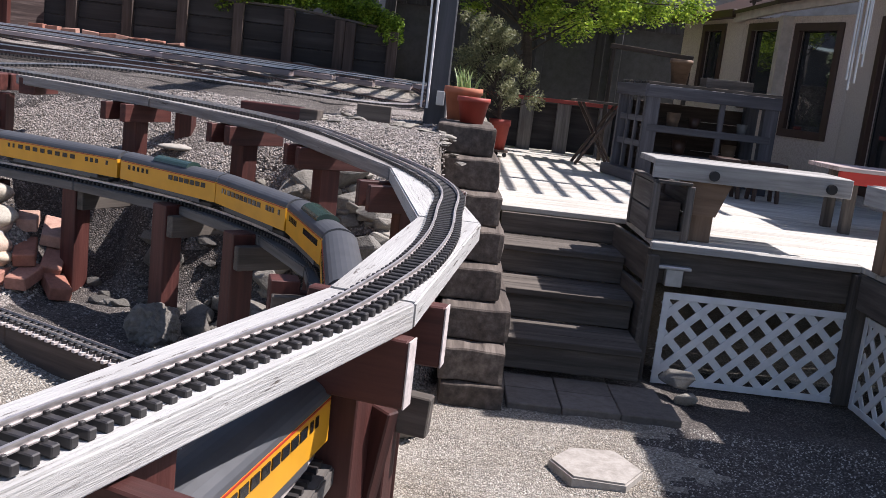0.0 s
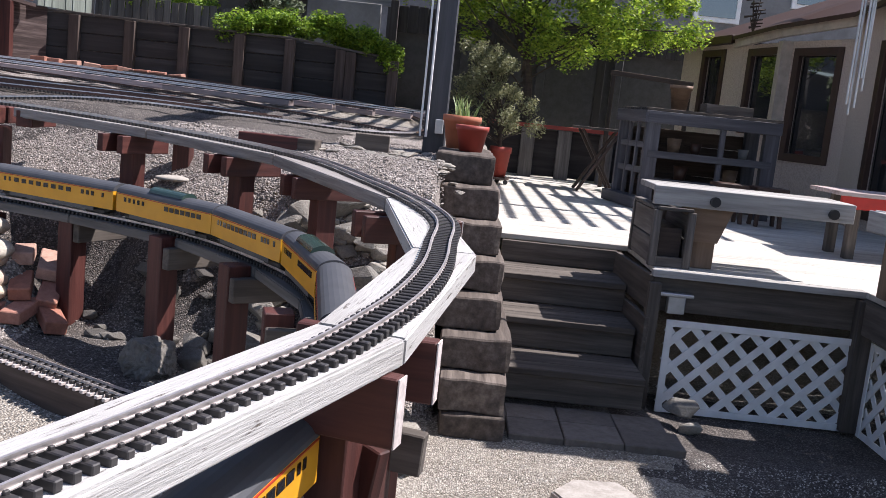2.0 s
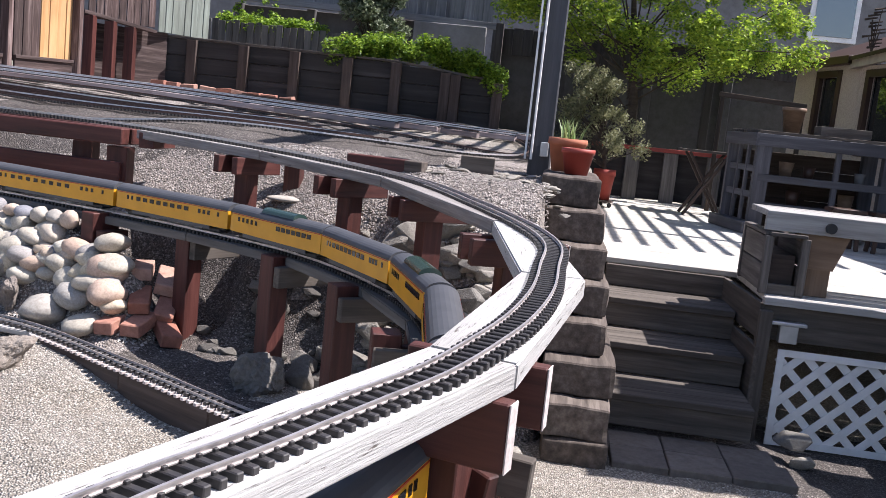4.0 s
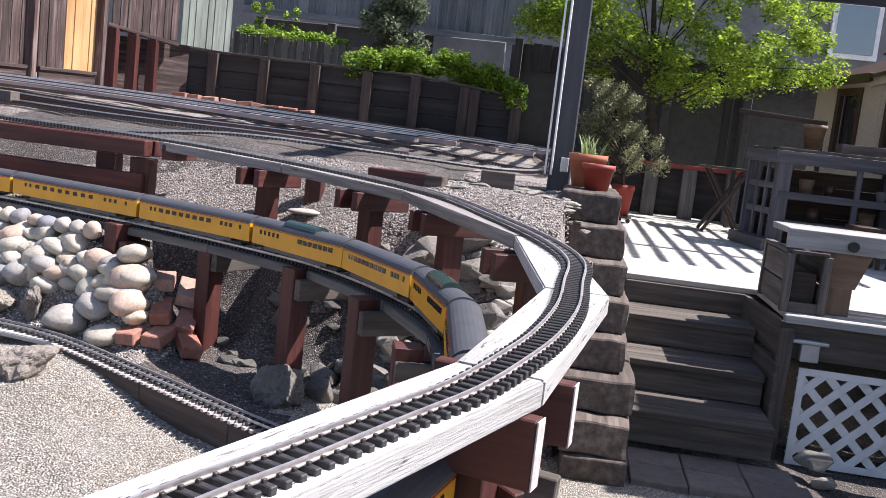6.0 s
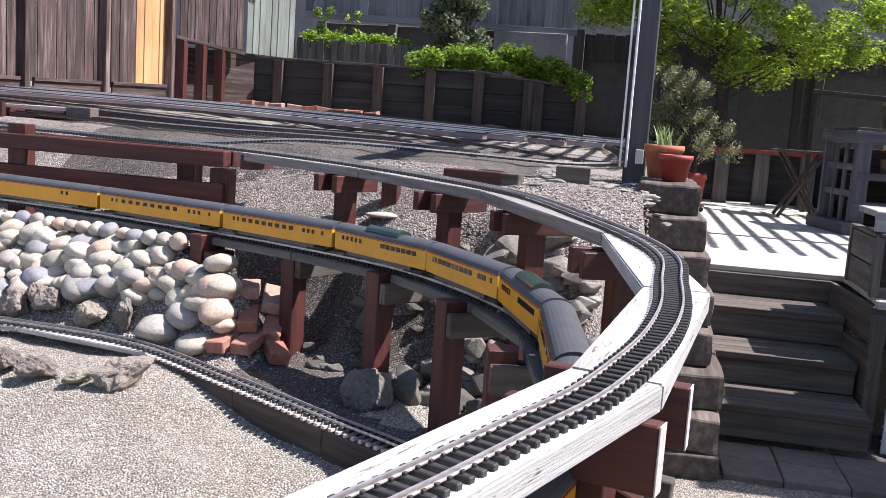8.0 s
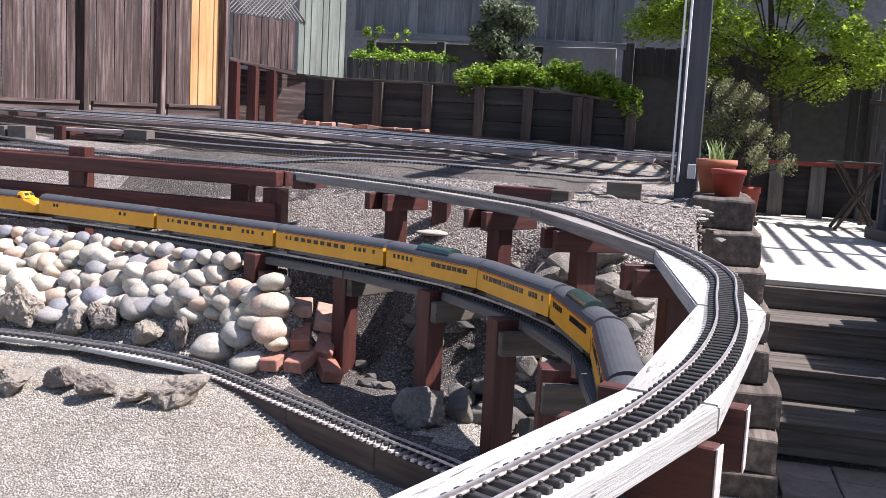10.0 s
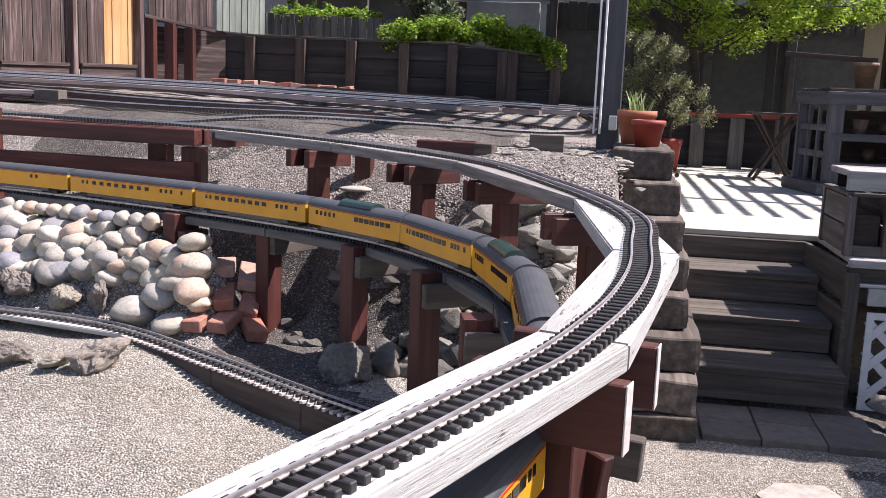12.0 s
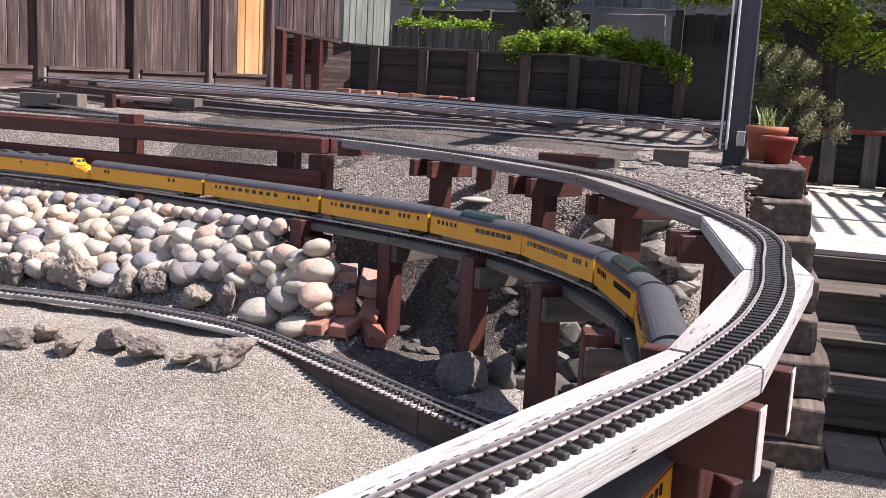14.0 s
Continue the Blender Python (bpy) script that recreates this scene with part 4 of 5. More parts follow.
for x in (PX0, PX1):
    for y in (PY0, PY1):
        board("corner_post", (x, y, 0.772), (x, y, 1.10), 0.045, 0.045, PLANTW, planter, up=(0, 1, 0))
board("top_rim", (PX0, PY0, 1.11), (PX0, PY1, 1.11), 0.05, 0.02, PLANTW, planter)
board("top_rim", (PX0, PY0 - 0.01, 1.112), (PX1, PY0 - 0.01, 1.112), 0.05, 0.02, PLANTW, planter)


# Solid dark block put in the open planter for its shaded inside.
box("liner", (PX1 - PX0 - 0.06, PY1 - PY0 - 0.08, 0.22), ((PX0 + PX1) / 2, (PY0 + PY1) / 2 + 0.01, 0.885), EDGEW, planter, "dark brown block filling the planter for its shaded inside")


def bench(x0, x1, y, red=False):
    th = thing("deck_bench", ((x0 + x1) / 2, y, 0.77), "grey weathered plank bench bolted on brown brackets", "bench", "deck benches")
    board("apron", (x0, y, 1.185), (x1, y, 1.185), 0.04, 0.11, GREYWOOD, th)
    for j in range(3):
        board("seat_plank", (x0, y + 0.085 + 0.142 * j, 1.225), (x1, y + 0.085 + 0.142 * j, 1.225), 0.135, 0.035, GREYWOOD, th)
    for x in (x0 + 0.34,):
        board("post", (x, y + 0.10, 0.772), (x, y + 0.10, 1.12), 0.13, 0.09, BARKTAN, th, up=(0, 1, 0))
        bm = bmesh.new()
        prof = [(-0.07, 0.93), (0.07, 0.93), (0.14, 1.128), (-0.14, 1.128)]
        f = [bm.verts.new((x + a, y + 0.03, z)) for a, z in prof]
        g = [bm.verts.new((x + a, y + 0.16, z)) for a, z in prof]
        bm.faces.new(f)
        bm.faces.new(g[::-1])
        for k in range(4):
            bm.faces.new((f[k], f[(k + 1) % 4], g[(k + 1) % 4], g[k]))
        bmesh.ops.recalc_face_normals(bm, faces=bm.faces)
        part("corbel", bm, BARKTAN, th, m=Matrix())
    for x in (x0 + 0.33, x1 - 0.145):
        bm = bmesh.new()
        cyl(bm, 0.03, 0.03, 0.025, Matrix.Translation((x + 0.02, y - 0.03, 1.175)) @ Matrix.Rotation(radians(90), 4, "X"), 12)
        part("bolt", bm, UNDER, th, "dark round bolt head", m=Matrix())
    return th


BARKTAN = wood("tan_bracket_wood", (0.12, 0.075, 0.045), (0.20, 0.13, 0.085), (0.28, 0.19, 0.13), 0.7, 20, 0.1)
bench(1.20, 2.36, 5.42)
bench2 = thing("deck_bench", (2.5, 4.3, 0.77), "grey weathered plank bench along the deck edge", "bench", "deck benches")
board("apron", (2.33, 5.12, 1.185), (2.33, 3.4, 1.185), 0.04, 0.11, GREYWOOD, bench2)
for j in range(3):
    board("seat_plank", (2.42 + 0.142 * j, 5.14, 1.225), (2.42 + 0.142 * j, 3.4, 1.225), 0.135, 0.035, GREYWOOD, bench2)
board("post", (2.46, 5.02, 0.772), (2.46, 5.02, 1.12), 0.11, 0.11, BARKTAN, bench2, up=(0, 1, 0))
board("post", (2.46, 3.7, 0.772), (2.46, 3.7, 1.12), 0.11, 0.11, BARKTAN, bench2, up=(0, 1, 0))
redtable = thing("red_table", (3.2, 7.0, 0.77), "low table with faded planks and a red front board", "table")
for j in range(4):
    board("top_plank", (2.78, 6.75 + 0.15 * j, 1.245), (4.4, 6.75 + 0.15 * j, 1.245), 0.14, 0.03, YARDW, redtable)
board("apron", (2.80, 6.70, 1.185), (4.4, 6.70, 1.185), 0.03, 0.09, REDP, redtable, "bright red front board")
for x in (2.95, 4.3):
    for y in (6.8, 7.15):
        board("leg", (x, y, 0.772), (x, y, 1.228), 0.07, 0.07, STEPWOOD, redtable, up=(0, 1, 0))

# ---------------------------------------------------------------- tall grey potting bench
pot_bench = thing("potting_bench", (2.5, 9.4, 0.77), "blue-grey painted timber bar table with shelves", "table")
TX = [(1.93, 9.32), (3.10, 9.32), (1.78, 9.95), (3.10, 9.95)]
for x, y in TX:
    board("leg", (x, y, 0.772), (x, y, 1.68), 0.14, 0.10, BLUEGREY, pot_bench, up=(0, 1, 0))
board("apron", (1.86, 9.27, 1.68), (3.18, 9.27, 1.68), 0.04, 0.12, BLUEGREY, pot_bench)
board("apron", (1.85, 9.25, 1.68), (1.70, 10.02, 1.68), 0.04, 0.12, BLUEGREY, pot_bench)
for j in range(5):
    board("top_plank", (1.85 - 0.03 * j, 9.33 + 0.15 * j, 1.755), (3.18, 9.33 + 0.15 * j, 1.755), 0.14, 0.03, STEPWOOD, pot_bench)
for z in (1.05, 1.32):
    for j in range(4):
        board("shelf_plank", (1.95, 9.4 + 0.15 * j, z), (3.12, 9.4 + 0.15 * j, z), 0.13, 0.03, STEPWOOD, pot_bench)
    board("shelf_rail", (1.9, 9.28, z), (3.12, 9.28, z), 0.03, 0.07, BLUEGREY, pot_bench)
board("divider", (2.62, 9.3, 0.8), (2.62, 9.3, 1.62), 0.05, 0.05, BLUEGREY, pot_bench, up=(0, 1, 0))
for y in (9.5, 9.72):
    board("side_slat", (1.87 - 0.2 * (y - 9.3), y, 0.8), (1.87 - 0.2 * (y - 9.3), y, 1.62), 0.07, 0.03, BLUEGREY, pot_bench, up=(1, 0, 0))
for z in (0.86, 1.15, 1.4):
    board("side_rail", (1.87, 9.3, z), (1.735, 9.98, z), 0.03, 0.06, BLUEGREY, pot_bench)
board("foot", (1.88, 9.2, 0.83), (1.70, 10.05, 0.83), 0.16, 0.11, BLUEGREY, pot_bench)
# Dark back planks added so the table's shaded inside reads dark.
for j in range(5):
    board("back_plank", (1.80, 10.0, 0.88 + 0.155 * j), (3.14, 10.0, 0.88 + 0.155 * j), 0.02, 0.15, EDGEW, pot_bench)
toppot = thing("storage_pot", (2.22, 9.6, 1.77), "brown clay pot standing on the bar table", "pot")
bm = bmesh.new()
lathe(bm, [(0.001, 0.0), (0.075, 0.0), (0.105, 0.21), (0.115, 0.21), (0.115, 0.25), (0.095, 0.25), (0.085, 0.18), (0.001, 0.18)], 18)
smooth(part("pot", bm, BARKTAN, toppot, m=Matrix.Translation((2.22, 9.6, 1.771))))
crate2 = thing("wooden_box", (2.68, 9.55, 1.77), "small brown wooden box on the bar table", "box")
for y in (9.42, 9.66):
    board("side_board", (2.45, y, 1.82), (2.92, y, 1.82), 0.02, 0.09, PLANTW, crate2)
for x in (2.46, 2.91):
    board("end_board", (x, 9.43, 1.82), (x, 9.65, 1.82), 0.02, 0.09, PLANTW, crate2)
for x, z, s, mat, nm in ((2.2, 1.337, 0.15, BARKTAN, "brown clay"), (2.42, 1.337, 0.12, BROWNP, "dark brown"), (2.9, 1.337, 0.11, GREYWALL, "grey"), (2.3, 1.067, 0.15, BROWNP, "dark brown"), (2.8, 1.067, 0.16, BARKTAN, "brown clay")):
    c = thing("storage_pot", (x, 9.5, z), f"small {nm} pot on a shelf of the bar table", "pot", "shelf pots")
    bm = bmesh.new()
    lathe(bm, [(0.001, 0.0), (s * 0.36, 0.0), (s * 0.5, s), (s * 0.45, s), (s * 0.33, 0.02), (0.001, 0.02)], 14)
    smooth(part("pot", bm, mat, c, m=Matrix.Translation((x, 9.5, z + 0.002))))

for k, (x, y) in enumerate(((2.6, 8.75), (2.95, 8.7))):
    st = thing("low_stool", (x, y, 0.77), "low dark brown wooden stool beside the bar table", "stool", "stools")
    box("seat", (0.30, 0.28, 0.035), (x, y, 1.12), BROWNP, st)
    for dx in (-0.11, 0.11):
        for dy in (-0.10, 0.10):
            board("leg", (x + dx, y + dy, 0.772), (x + dx * 0.8, y + dy * 0.8, 1.10), 0.035, 0.035, BROWNP, st, up=(0, 1, 0))

frame_x = thing("garden_trellis", (1.9, 11.9, 0.77), "dark empty trellis standing behind the bar table", "trellis")
board("top_bar", (1.84, 11.9, 2.21), (2.88, 11.9, 2.16), 0.05, 0.06, BARK, frame_x)
for x, zt in ((1.88, 2.175), (2.84, 2.13)):
    board("upright", (x, 11.9, 0.772), (x, 11.9, zt), 0.05, 0.05, BARK, frame_x, up=(0, 1, 0))
picnic = thing("folding_table", (1.66, 11.0, 0.77), "dark wooden table with crossed legs", "table")
box("top", (0.60, 0.5, 0.03), (1.66, 11.0, 1.50), STEPWOOD, picnic)
for y in (10.82, 11.18):
    board("leg", (1.45, y, 0.772), (1.88, y, 1.485), 0.03, 0.06, EDGEW, picnic, up=(0, 1, 0))
    board("leg", (1.88, y + 0.03, 0.772), (1.45, y + 0.03, 1.485), 0.03, 0.06, EDGEW, picnic, up=(0, 1, 0))
lowrail = thing("deck_end_rail", (1.3, 12.6, 0.77), "low dark wall with red cap rail and pale posts", "railing")
board("cap_rail", (0.4, 12.55, 1.45), (3.2, 12.55, 1.45), 0.16, 0.05, REDPOT, lowrail)
for x in (0.95, 1.44, 2.0, 2.6):
    board("post", (x, 12.55, 0.77), (x, 12.55, 1.42), 0.18, 0.10, LOWPLANK, lowrail, up=(0, 1, 0))
board("panel", (0.4, 12.62, 1.1), (3.2, 12.62, 1.1), 0.03, 0.62, RETAIN, lowrail)

# ---------------------------------------------------------------- post with conduits, pergola
pole = thing("pergola_post", (-0.12, 5.98, 1.2), "dark grey timber post with two white conduits", "post")
board("post", (-0.115, 5.98, 1.2), (-0.115, 5.98, 3.60), 0.14, 0.14, POLEM, pole, up=(0, 1, 0), bevel=0.008)
for x, r in ((-0.205, 0.007), (-0.168, 0.008)):
    bm = bmesh.new()
    cyl(bm, r, r, 2.2, Matrix.Translation((x, 5.885, 2.46)), 10)
    part("conduit", bm, WHITEP, pole, "white plastic conduit", m=Matrix())
box("outlet_box", (0.05, 0.04, 0.09), (-0.09, 5.89, 1.43), STEEL, pole)
perg = thing("pergola", (1, 10, 3.1), "dark timber pergola of beams and narrow slats over the deck", "pergola")
board("beam", (-1.9, 8.6, 3.62), (4.6, 8.6, 3.62), 0.09, 0.19, POLEM, perg)
board("beam", (-1.9, 11.5, 3.62), (4.6, 11.5, 3.62), 0.09, 0.19, POLEM, perg)
board("beam", (-0.115, 5.9, 3.685), (-0.115, 11.6, 3.685), 0.09, 0.18, POLEM, perg)
x = -1.85
while x < 4.4:
    board("slat", (x, 7.5, 3.76), (x, 11.8, 3.76), 0.052, 0.04, POLEM, perg)
    x += 0.21

# ---------------------------------------------------------------- pots and plants
def flower_pot(at, r, h, mat, label):
    th = thing("flower_pot", at, label, "flower pot", "pots by the stairs")
    bm = bmesh.new()
    lathe(bm, [(0.001, 0), (r * 0.68, 0), (r * 0.93, h * 0.8), (r, h * 0.8), (r, h), (r * 0.9, h), (r * 0.85, h * 0.75), (r * 0.1, h * 0.74)], 28)
    smooth(part("pot", bm, mat, th, m=Matrix.Translation(at)))
    bm = bmesh.new()
    cyl(bm, r * 0.86, r * 0.86, 0.01, Matrix.Translation((0, 0, h * 0.8)), 24)
    part("soil", bm, SOIL, th, "dark potting soil", m=Matrix.Translation(at))
    return th


flower_pot((0.05, 5.72, 1.314), 0.118, 0.20, TERRA, "terracotta pot of spiky green leaves on the stepped wall")
flower_pot((0.115, 5.50, 1.314), 0.098, 0.15, REDPOT, "faded red plastic pot on the stepped wall")
flower_pot((0.52, 10.6, 0.85), 0.125, 0.34, REDPOT, "dark red pot with a juniper on a caster stand")


stand = thing("caster_stand", (0.52, 10.6, 0.77), "small dark plant stand on casters", "plant stand")
bm = bmesh.new()
cyl(bm, 0.13, 0.13, 0.025, Matrix.Translation((0.52, 10.6, 0.836)), 20)
part("plate", bm, EDGEW, stand, m=Matrix())
for dx, dy in ((-0.09, -0.06), (0.09, -0.06), (0.0, 0.1)):
    bm = bmesh.new()
    cyl(bm, 0.026, 0.026, 0.02, Matrix.Translation((0.52 + dx, 10.6 + dy, 0.798)) @ Matrix.Rotation(radians(90), 4, "X"), 12)
    part("caster", bm, UNDER, stand, m=Matrix())


def blades(at, n, h, mat, seed):
    rnd = random.Random(seed)
    verts, faces = [], []
    for _ in range(n):
        a, lean, hh, w = rnd.uniform(0, 6.28), rnd.uniform(0.05, 0.55), h * rnd.uniform(0.55, 1.1), rnd.uniform(0.006, 0.011)
        bx, by = rnd.gauss(0, 0.03), rnd.gauss(0, 0.03)
        o = len(verts)
        for k in range(4):
            u = k / 3
            cx, cy, cz = bx + math.cos(a) * lean * hh * u * u, by + math.sin(a) * lean * hh * u * u, hh * u
            ww = w * (1 - 0.9 * u)
            verts += [(at[0] + cx - math.sin(a) * ww, at[1] + cy + math.cos(a) * ww, at[2] + cz), (at[0] + cx + math.sin(a) * ww, at[1] + cy - math.cos(a) * ww, at[2] + cz)]
            if k:
                faces.append((o + 2 * k - 2, o + 2 * k - 1, o + 2 * k + 1, o + 2 * k))
    me = bpy.data.meshes.new("leaves")
    me.from_pydata(verts, [], faces)
    me.materials.append(mat)
    return me


iris = thing("spiky_plant", (0.05, 5.72, 1.47), "spiky pale green leaves growing in a terracotta pot", "plant")
attach("foliage", blades((0.05, 5.72, 1.46), 46, 0.17, SPIKE, 5), Matrix(), iris)


def foliage(name, clumps, per, size, mat, parent, seed, flat=0.6, lumpy=0.75):
    """Many small leaves round the given clump centres (x, y, z, radius)."""
    rnd = random.Random(seed)
    verts, faces = [], []
    for cx, cy, cz, r in clumps:
        for _ in range(int(per * r * r * 40) + 6):
            d = Vector((rnd.gauss(0, 1), rnd.gauss(0, 1), rnd.gauss(0, 1) * 0.8)).normalized() * r * (rnd.random() ** 0.45)
            c = Vector((cx, cy, cz)) + d
            e = Euler((rnd.uniform(-flat, flat) + 0.3, rnd.uniform(-flat, flat), rnd.uniform(0, 6.3))).to_matrix()
            s = size * rnd.uniform(0.55, 1.25)
            o = len(verts)
            for v in ((0, -0.5, 0), (0.34, 0.02, 0.10), (0, 0.55, -0.04), (-0.34, 0.02, 0.10)):
                verts.append(tuple(c + e @ (Vector(v) * s)))
            faces += [(o, o + 1, o + 2), (o, o + 2, o + 3)]
    me = bpy.data.meshes.new(name)
    me.from_pydata(verts, [], faces)
    me.materials.append(mat)
    return attach(name, me, Matrix(), parent)


def limb(bm, a, b, r0, r1, seg=8):
    a, b = Vector(a), Vector(b)
    m = Matrix.Translation((a + b) / 2) @ (b - a).to_track_quat("Z", "Y").to_matrix().to_4x4()
    cyl(bm, r0, r1, (b - a).length, m, seg)


random.seed(21)
JX, JY = 0.52, 10.6
jun = thing("juniper_shrub", (JX, JY, 1.1), "sparse grey-green juniper shrub growing in a pot", "shrub")
bm = bmesh.new()
limb(bm, (JX, JY, 1.1), (JX - 0.08, JY, 1.9), 0.024, 0.014)
cl = []
for k in range(64):
    a, u = random.uniform(0, 6.28), random.uniform(0.0, 1.0)
    rr = 0.46 * (1.1 - 0.6 * u) * random.uniform(0.35, 1.1)
    x, y, z = JX - 0.03 + math.cos(a) * rr - 0.26 * u, JY + math.sin(a) * rr * 0.8, 1.36 + 0.92 * u
    limb(bm, (JX - 0.03 - 0.08 * u, JY, 1.2 + 0.6 * u), (x, y, z), 0.009, 0.003, 5)
    cl.append((x, y, z, random.uniform(0.07, 0.14)))
part("twig", bm, BARK, jun, m=Matrix())
foliage("foliage", cl, 420, 0.03, JUNIPER, jun, 8, 1.2)

maple = thing("maple_tree", (0.95, 11.6, 0.9), "young maple tree with bright spring leaves", "tree")
bm = bmesh.new()
limb(bm, (0.95, 13.1, 0.7), (0.9, 13.1, 2.0), 0.09, 0.07)
limb(bm, (0.9, 13.1, 2.0), (0.7, 13.0, 3.6), 0.07, 0.03)
cl = []
for k in range(170):
    x = random.uniform(-0.9, 2.95)
    z = random.uniform(2.35, 4.9)
    y = random.uniform(12.0, 14.0)
    lowest = 2.35 + 0.16 * abs(x - 1.0) ** 1.3 + (0.35 if x < 0.0 else 0.0)
    if z < lowest:
        z = lowest + random.random() * 0.8
    cl.append((x, y, z, random.uniform(0.10, 0.30)))
    if k % 7 == 0:
        limb(bm, (0.8, 13.05, random.uniform(1.9, 3.0)), (x, y, z), 0.014, 0.005, 6)
part("trunk", bm, BARK, maple, m=Matrix())
foliage("crown", cl, 150, 0.058, LEAF, maple, 9, 0.8)

# ---------------------------------------------------------------- retaining wall with ivy, far fences
rw = thing("retaining_wall", (-3, 12.3, 1.5), "dark plank retaining wall with pale-edged posts", "retaining wall")
RW_X = (-5.9, -5.045, -4.324, -3.619, -2.898, -2.247, -1.585, -0.90)


def rw_top(x):
    """The wall's top falls towards its open end."""
    return 2.262 - 0.012 * (x + 5.9) - 0.09 * max(0.0, x + 2.2)


for k, (x0, x1) in enumerate(zip(RW_X, RW_X[1:])):
    zt = rw_top((x0 + x1) / 2)
    for j in range(4):
        board("plank", (x0 + 0.01, 12.3 + 0.006 * (j % 2), zt - 0.11 - 0.22 * j), (x1 - 0.01, 12.3 + 0.006 * (j % 2), zt - 0.11 - 0.22 * j), 0.05, 0.213, RETAIN, rw)
    board("top_board", (x0, 12.3, rw_top(x0) + 0.018), (x1, 12.3, rw_top(x1) + 0.018), 0.11, 0.03, STEPWOOD, rw)
for x in RW_X[1:] + (-1.45,):
    board("post", (x, 12.225, 1.3), (x, 12.225, rw_top(x) - 0.005), 0.13, 0.09, EDGEW, rw, up=(0, 1, 0))
bed = thing("planting_bed", (-3, 13.0, 2.1), "raised soil bed behind the retaining wall", "planting bed", kind="structure")
box("soil", (4.8, 2.0, 0.8), (-3.4, 13.4, 1.76), SOIL, bed, rot=(0, 0, 0), bevel=0.02)

picket = thing("picket_edging", (-4.3, 13.2, 2.1), "low grey picket edging along the bed", "fence")
for k in range(24):
    x = -5.58 + 0.105 * k
    board("picket", (x, 13.0 + 0.02 * (k % 2), 2.1), (x, 13.0 + 0.02 * (k % 2), 2.625 - 0.0025 * k + 0.012 * (k % 3)), 0.02, 0.093, PICKETW, picket, up=(1, 0, 0))

ivy = thing("ivy", (-2.4, 12.5, 2.2), "bright green ivy spilling over the retaining wall", "ivy")
cl = []
for k in range(150):
    x = random.uniform(-3.15, -0.85)
    mid = float(np.interp(x, (-3.15, -2.5, -1.9, -1.3, -0.85), (2.28, 2.40, 2.44, 2.30, 2.08)))
    cl.append((x, random.uniform(12.18, 12.75), mid + random.uniform(-0.13, 0.12), random.uniform(0.07, 0.14)))
foliage("foliage", cl, 260, 0.046, IVY, ivy, 10, 0.9)
ivy2 = thing("ivy", (-4.2, 13.2, 2.5), "patch of yellow-green ground cover behind the picket edging", "ivy")
cl = [(random.uniform(-5.1, -3.5), random.uniform(13.06, 13.5), random.uniform(2.54, 2.68), random.uniform(0.07, 0.13)) for k in range(70)]
cl += [(random.uniform(-5.0, -4.3), 13.4, random.uniform(2.75, 3.12), random.uniform(0.04, 0.07)) for k in range(14)]
foliage("foliage", cl, 240, 0.05, IVY, ivy2, 12, 0.9)
bush = thing("camellia_shrub", (-2.9, 13.2, 2.2), "dense dark green shrub with glossy leaves", "shrub")
bm = bmesh.new()
cl = []
for k in range(60):
    u = random.random()
    a = random.uniform(0, 6.28)
    r = 0.52 * math.sin(min(1.0, 0.25 + u * 0.9) * 2.6) ** 0.7 * random.uniform(0.3, 1.0)
    x, y, z = -2.85 + math.cos(a) * r, 13.35 + math.sin(a) * r * 0.7, 2.3 + 1.15 * u
    cl.append((x, y, z, random.uniform(0.08, 0.17)))
    if k % 3 == 0:
        limb(bm, (-2.85, 13.35, 2.1 + 0.5 * u), (x, y, z), 0.012, 0.004, 5)
part("twig", bm, BARK, bush, m=Matrix())
foliage("foliage", cl, 250, 0.06, SHRUB, bush, 13, 1.0)


def board_fence(name, a, b, z0, z1, n, mat, label, thick=0.02, special=None, rail=True):
    th = thing(name, ((a[0] + b[0]) / 2, (a[1] + b[1]) / 2, z0), label, "fence")
    a, b = Vector((*a, 0)), Vector((*b, 0))
    u = (b - a).normalized()
    nrm = Vector((u.y, -u.x, 0))
    w = (b - a).length / n
    for k in range(n):
        c = a + u * w * (k + 0.5) + nrm * (0.006 * ((k * 7) % 3) - 0.006)
        board("board", (c.x, c.y, z0), (c.x, c.y, z1 + 0.01 * ((k * 5) % 3)), thick, w - 0.008, special(k) if special else mat, th, up=u)
    return th, u, nrm


# side fence: two stepped runs with bottom planks, posts and a trellis top
FA, FB = (-8.35, 4.0), (-6.02, 11.1)
fence, fu, fn = board_fence("side_fence", FA, FB, 1.70, 4.3, 60, FENCE, "tall weathered brown board fence with one fresh cedar panel", special=lambda k: NEWBOARD if 55 <= k <= 58 else FENCE)
fl = (Vector(FB) - Vector(FA)).length
FPOSTS = (7.36, 6.35, 5.29, 4.15, 3.0, 1.85, 0.7, -0.45)
for k in range(7):
    p = Vector((*FA, 0)) + fu * FPOSTS[k] + fn * 0.05
    board("post", (p.x, p.y, 1.3), (p.x, p.y, 4.3), 0.10, 0.09, FENCE, fence, up=(0, 1, 0))
    q = p - fu * (FPOSTS[k] - FPOSTS[k + 1] - 0.06)
    board("kick_plank", (*(q + fu * 0.05).xy, 1.60 - 0.025 * k), (*(p - fu * 0.06).xy, 1.60 - 0.02 * k), 0.03, 0.30, FENCE, fence)
    board("rail", (*(q + fu * 0.05 + fn * 0.01).xy, 1.75 - 0.025 * k), (*(p - fu * 0.06 + fn * 0.01).xy, 1.77 - 0.025 * k), 0.05, 0.04, FENCE, fence)
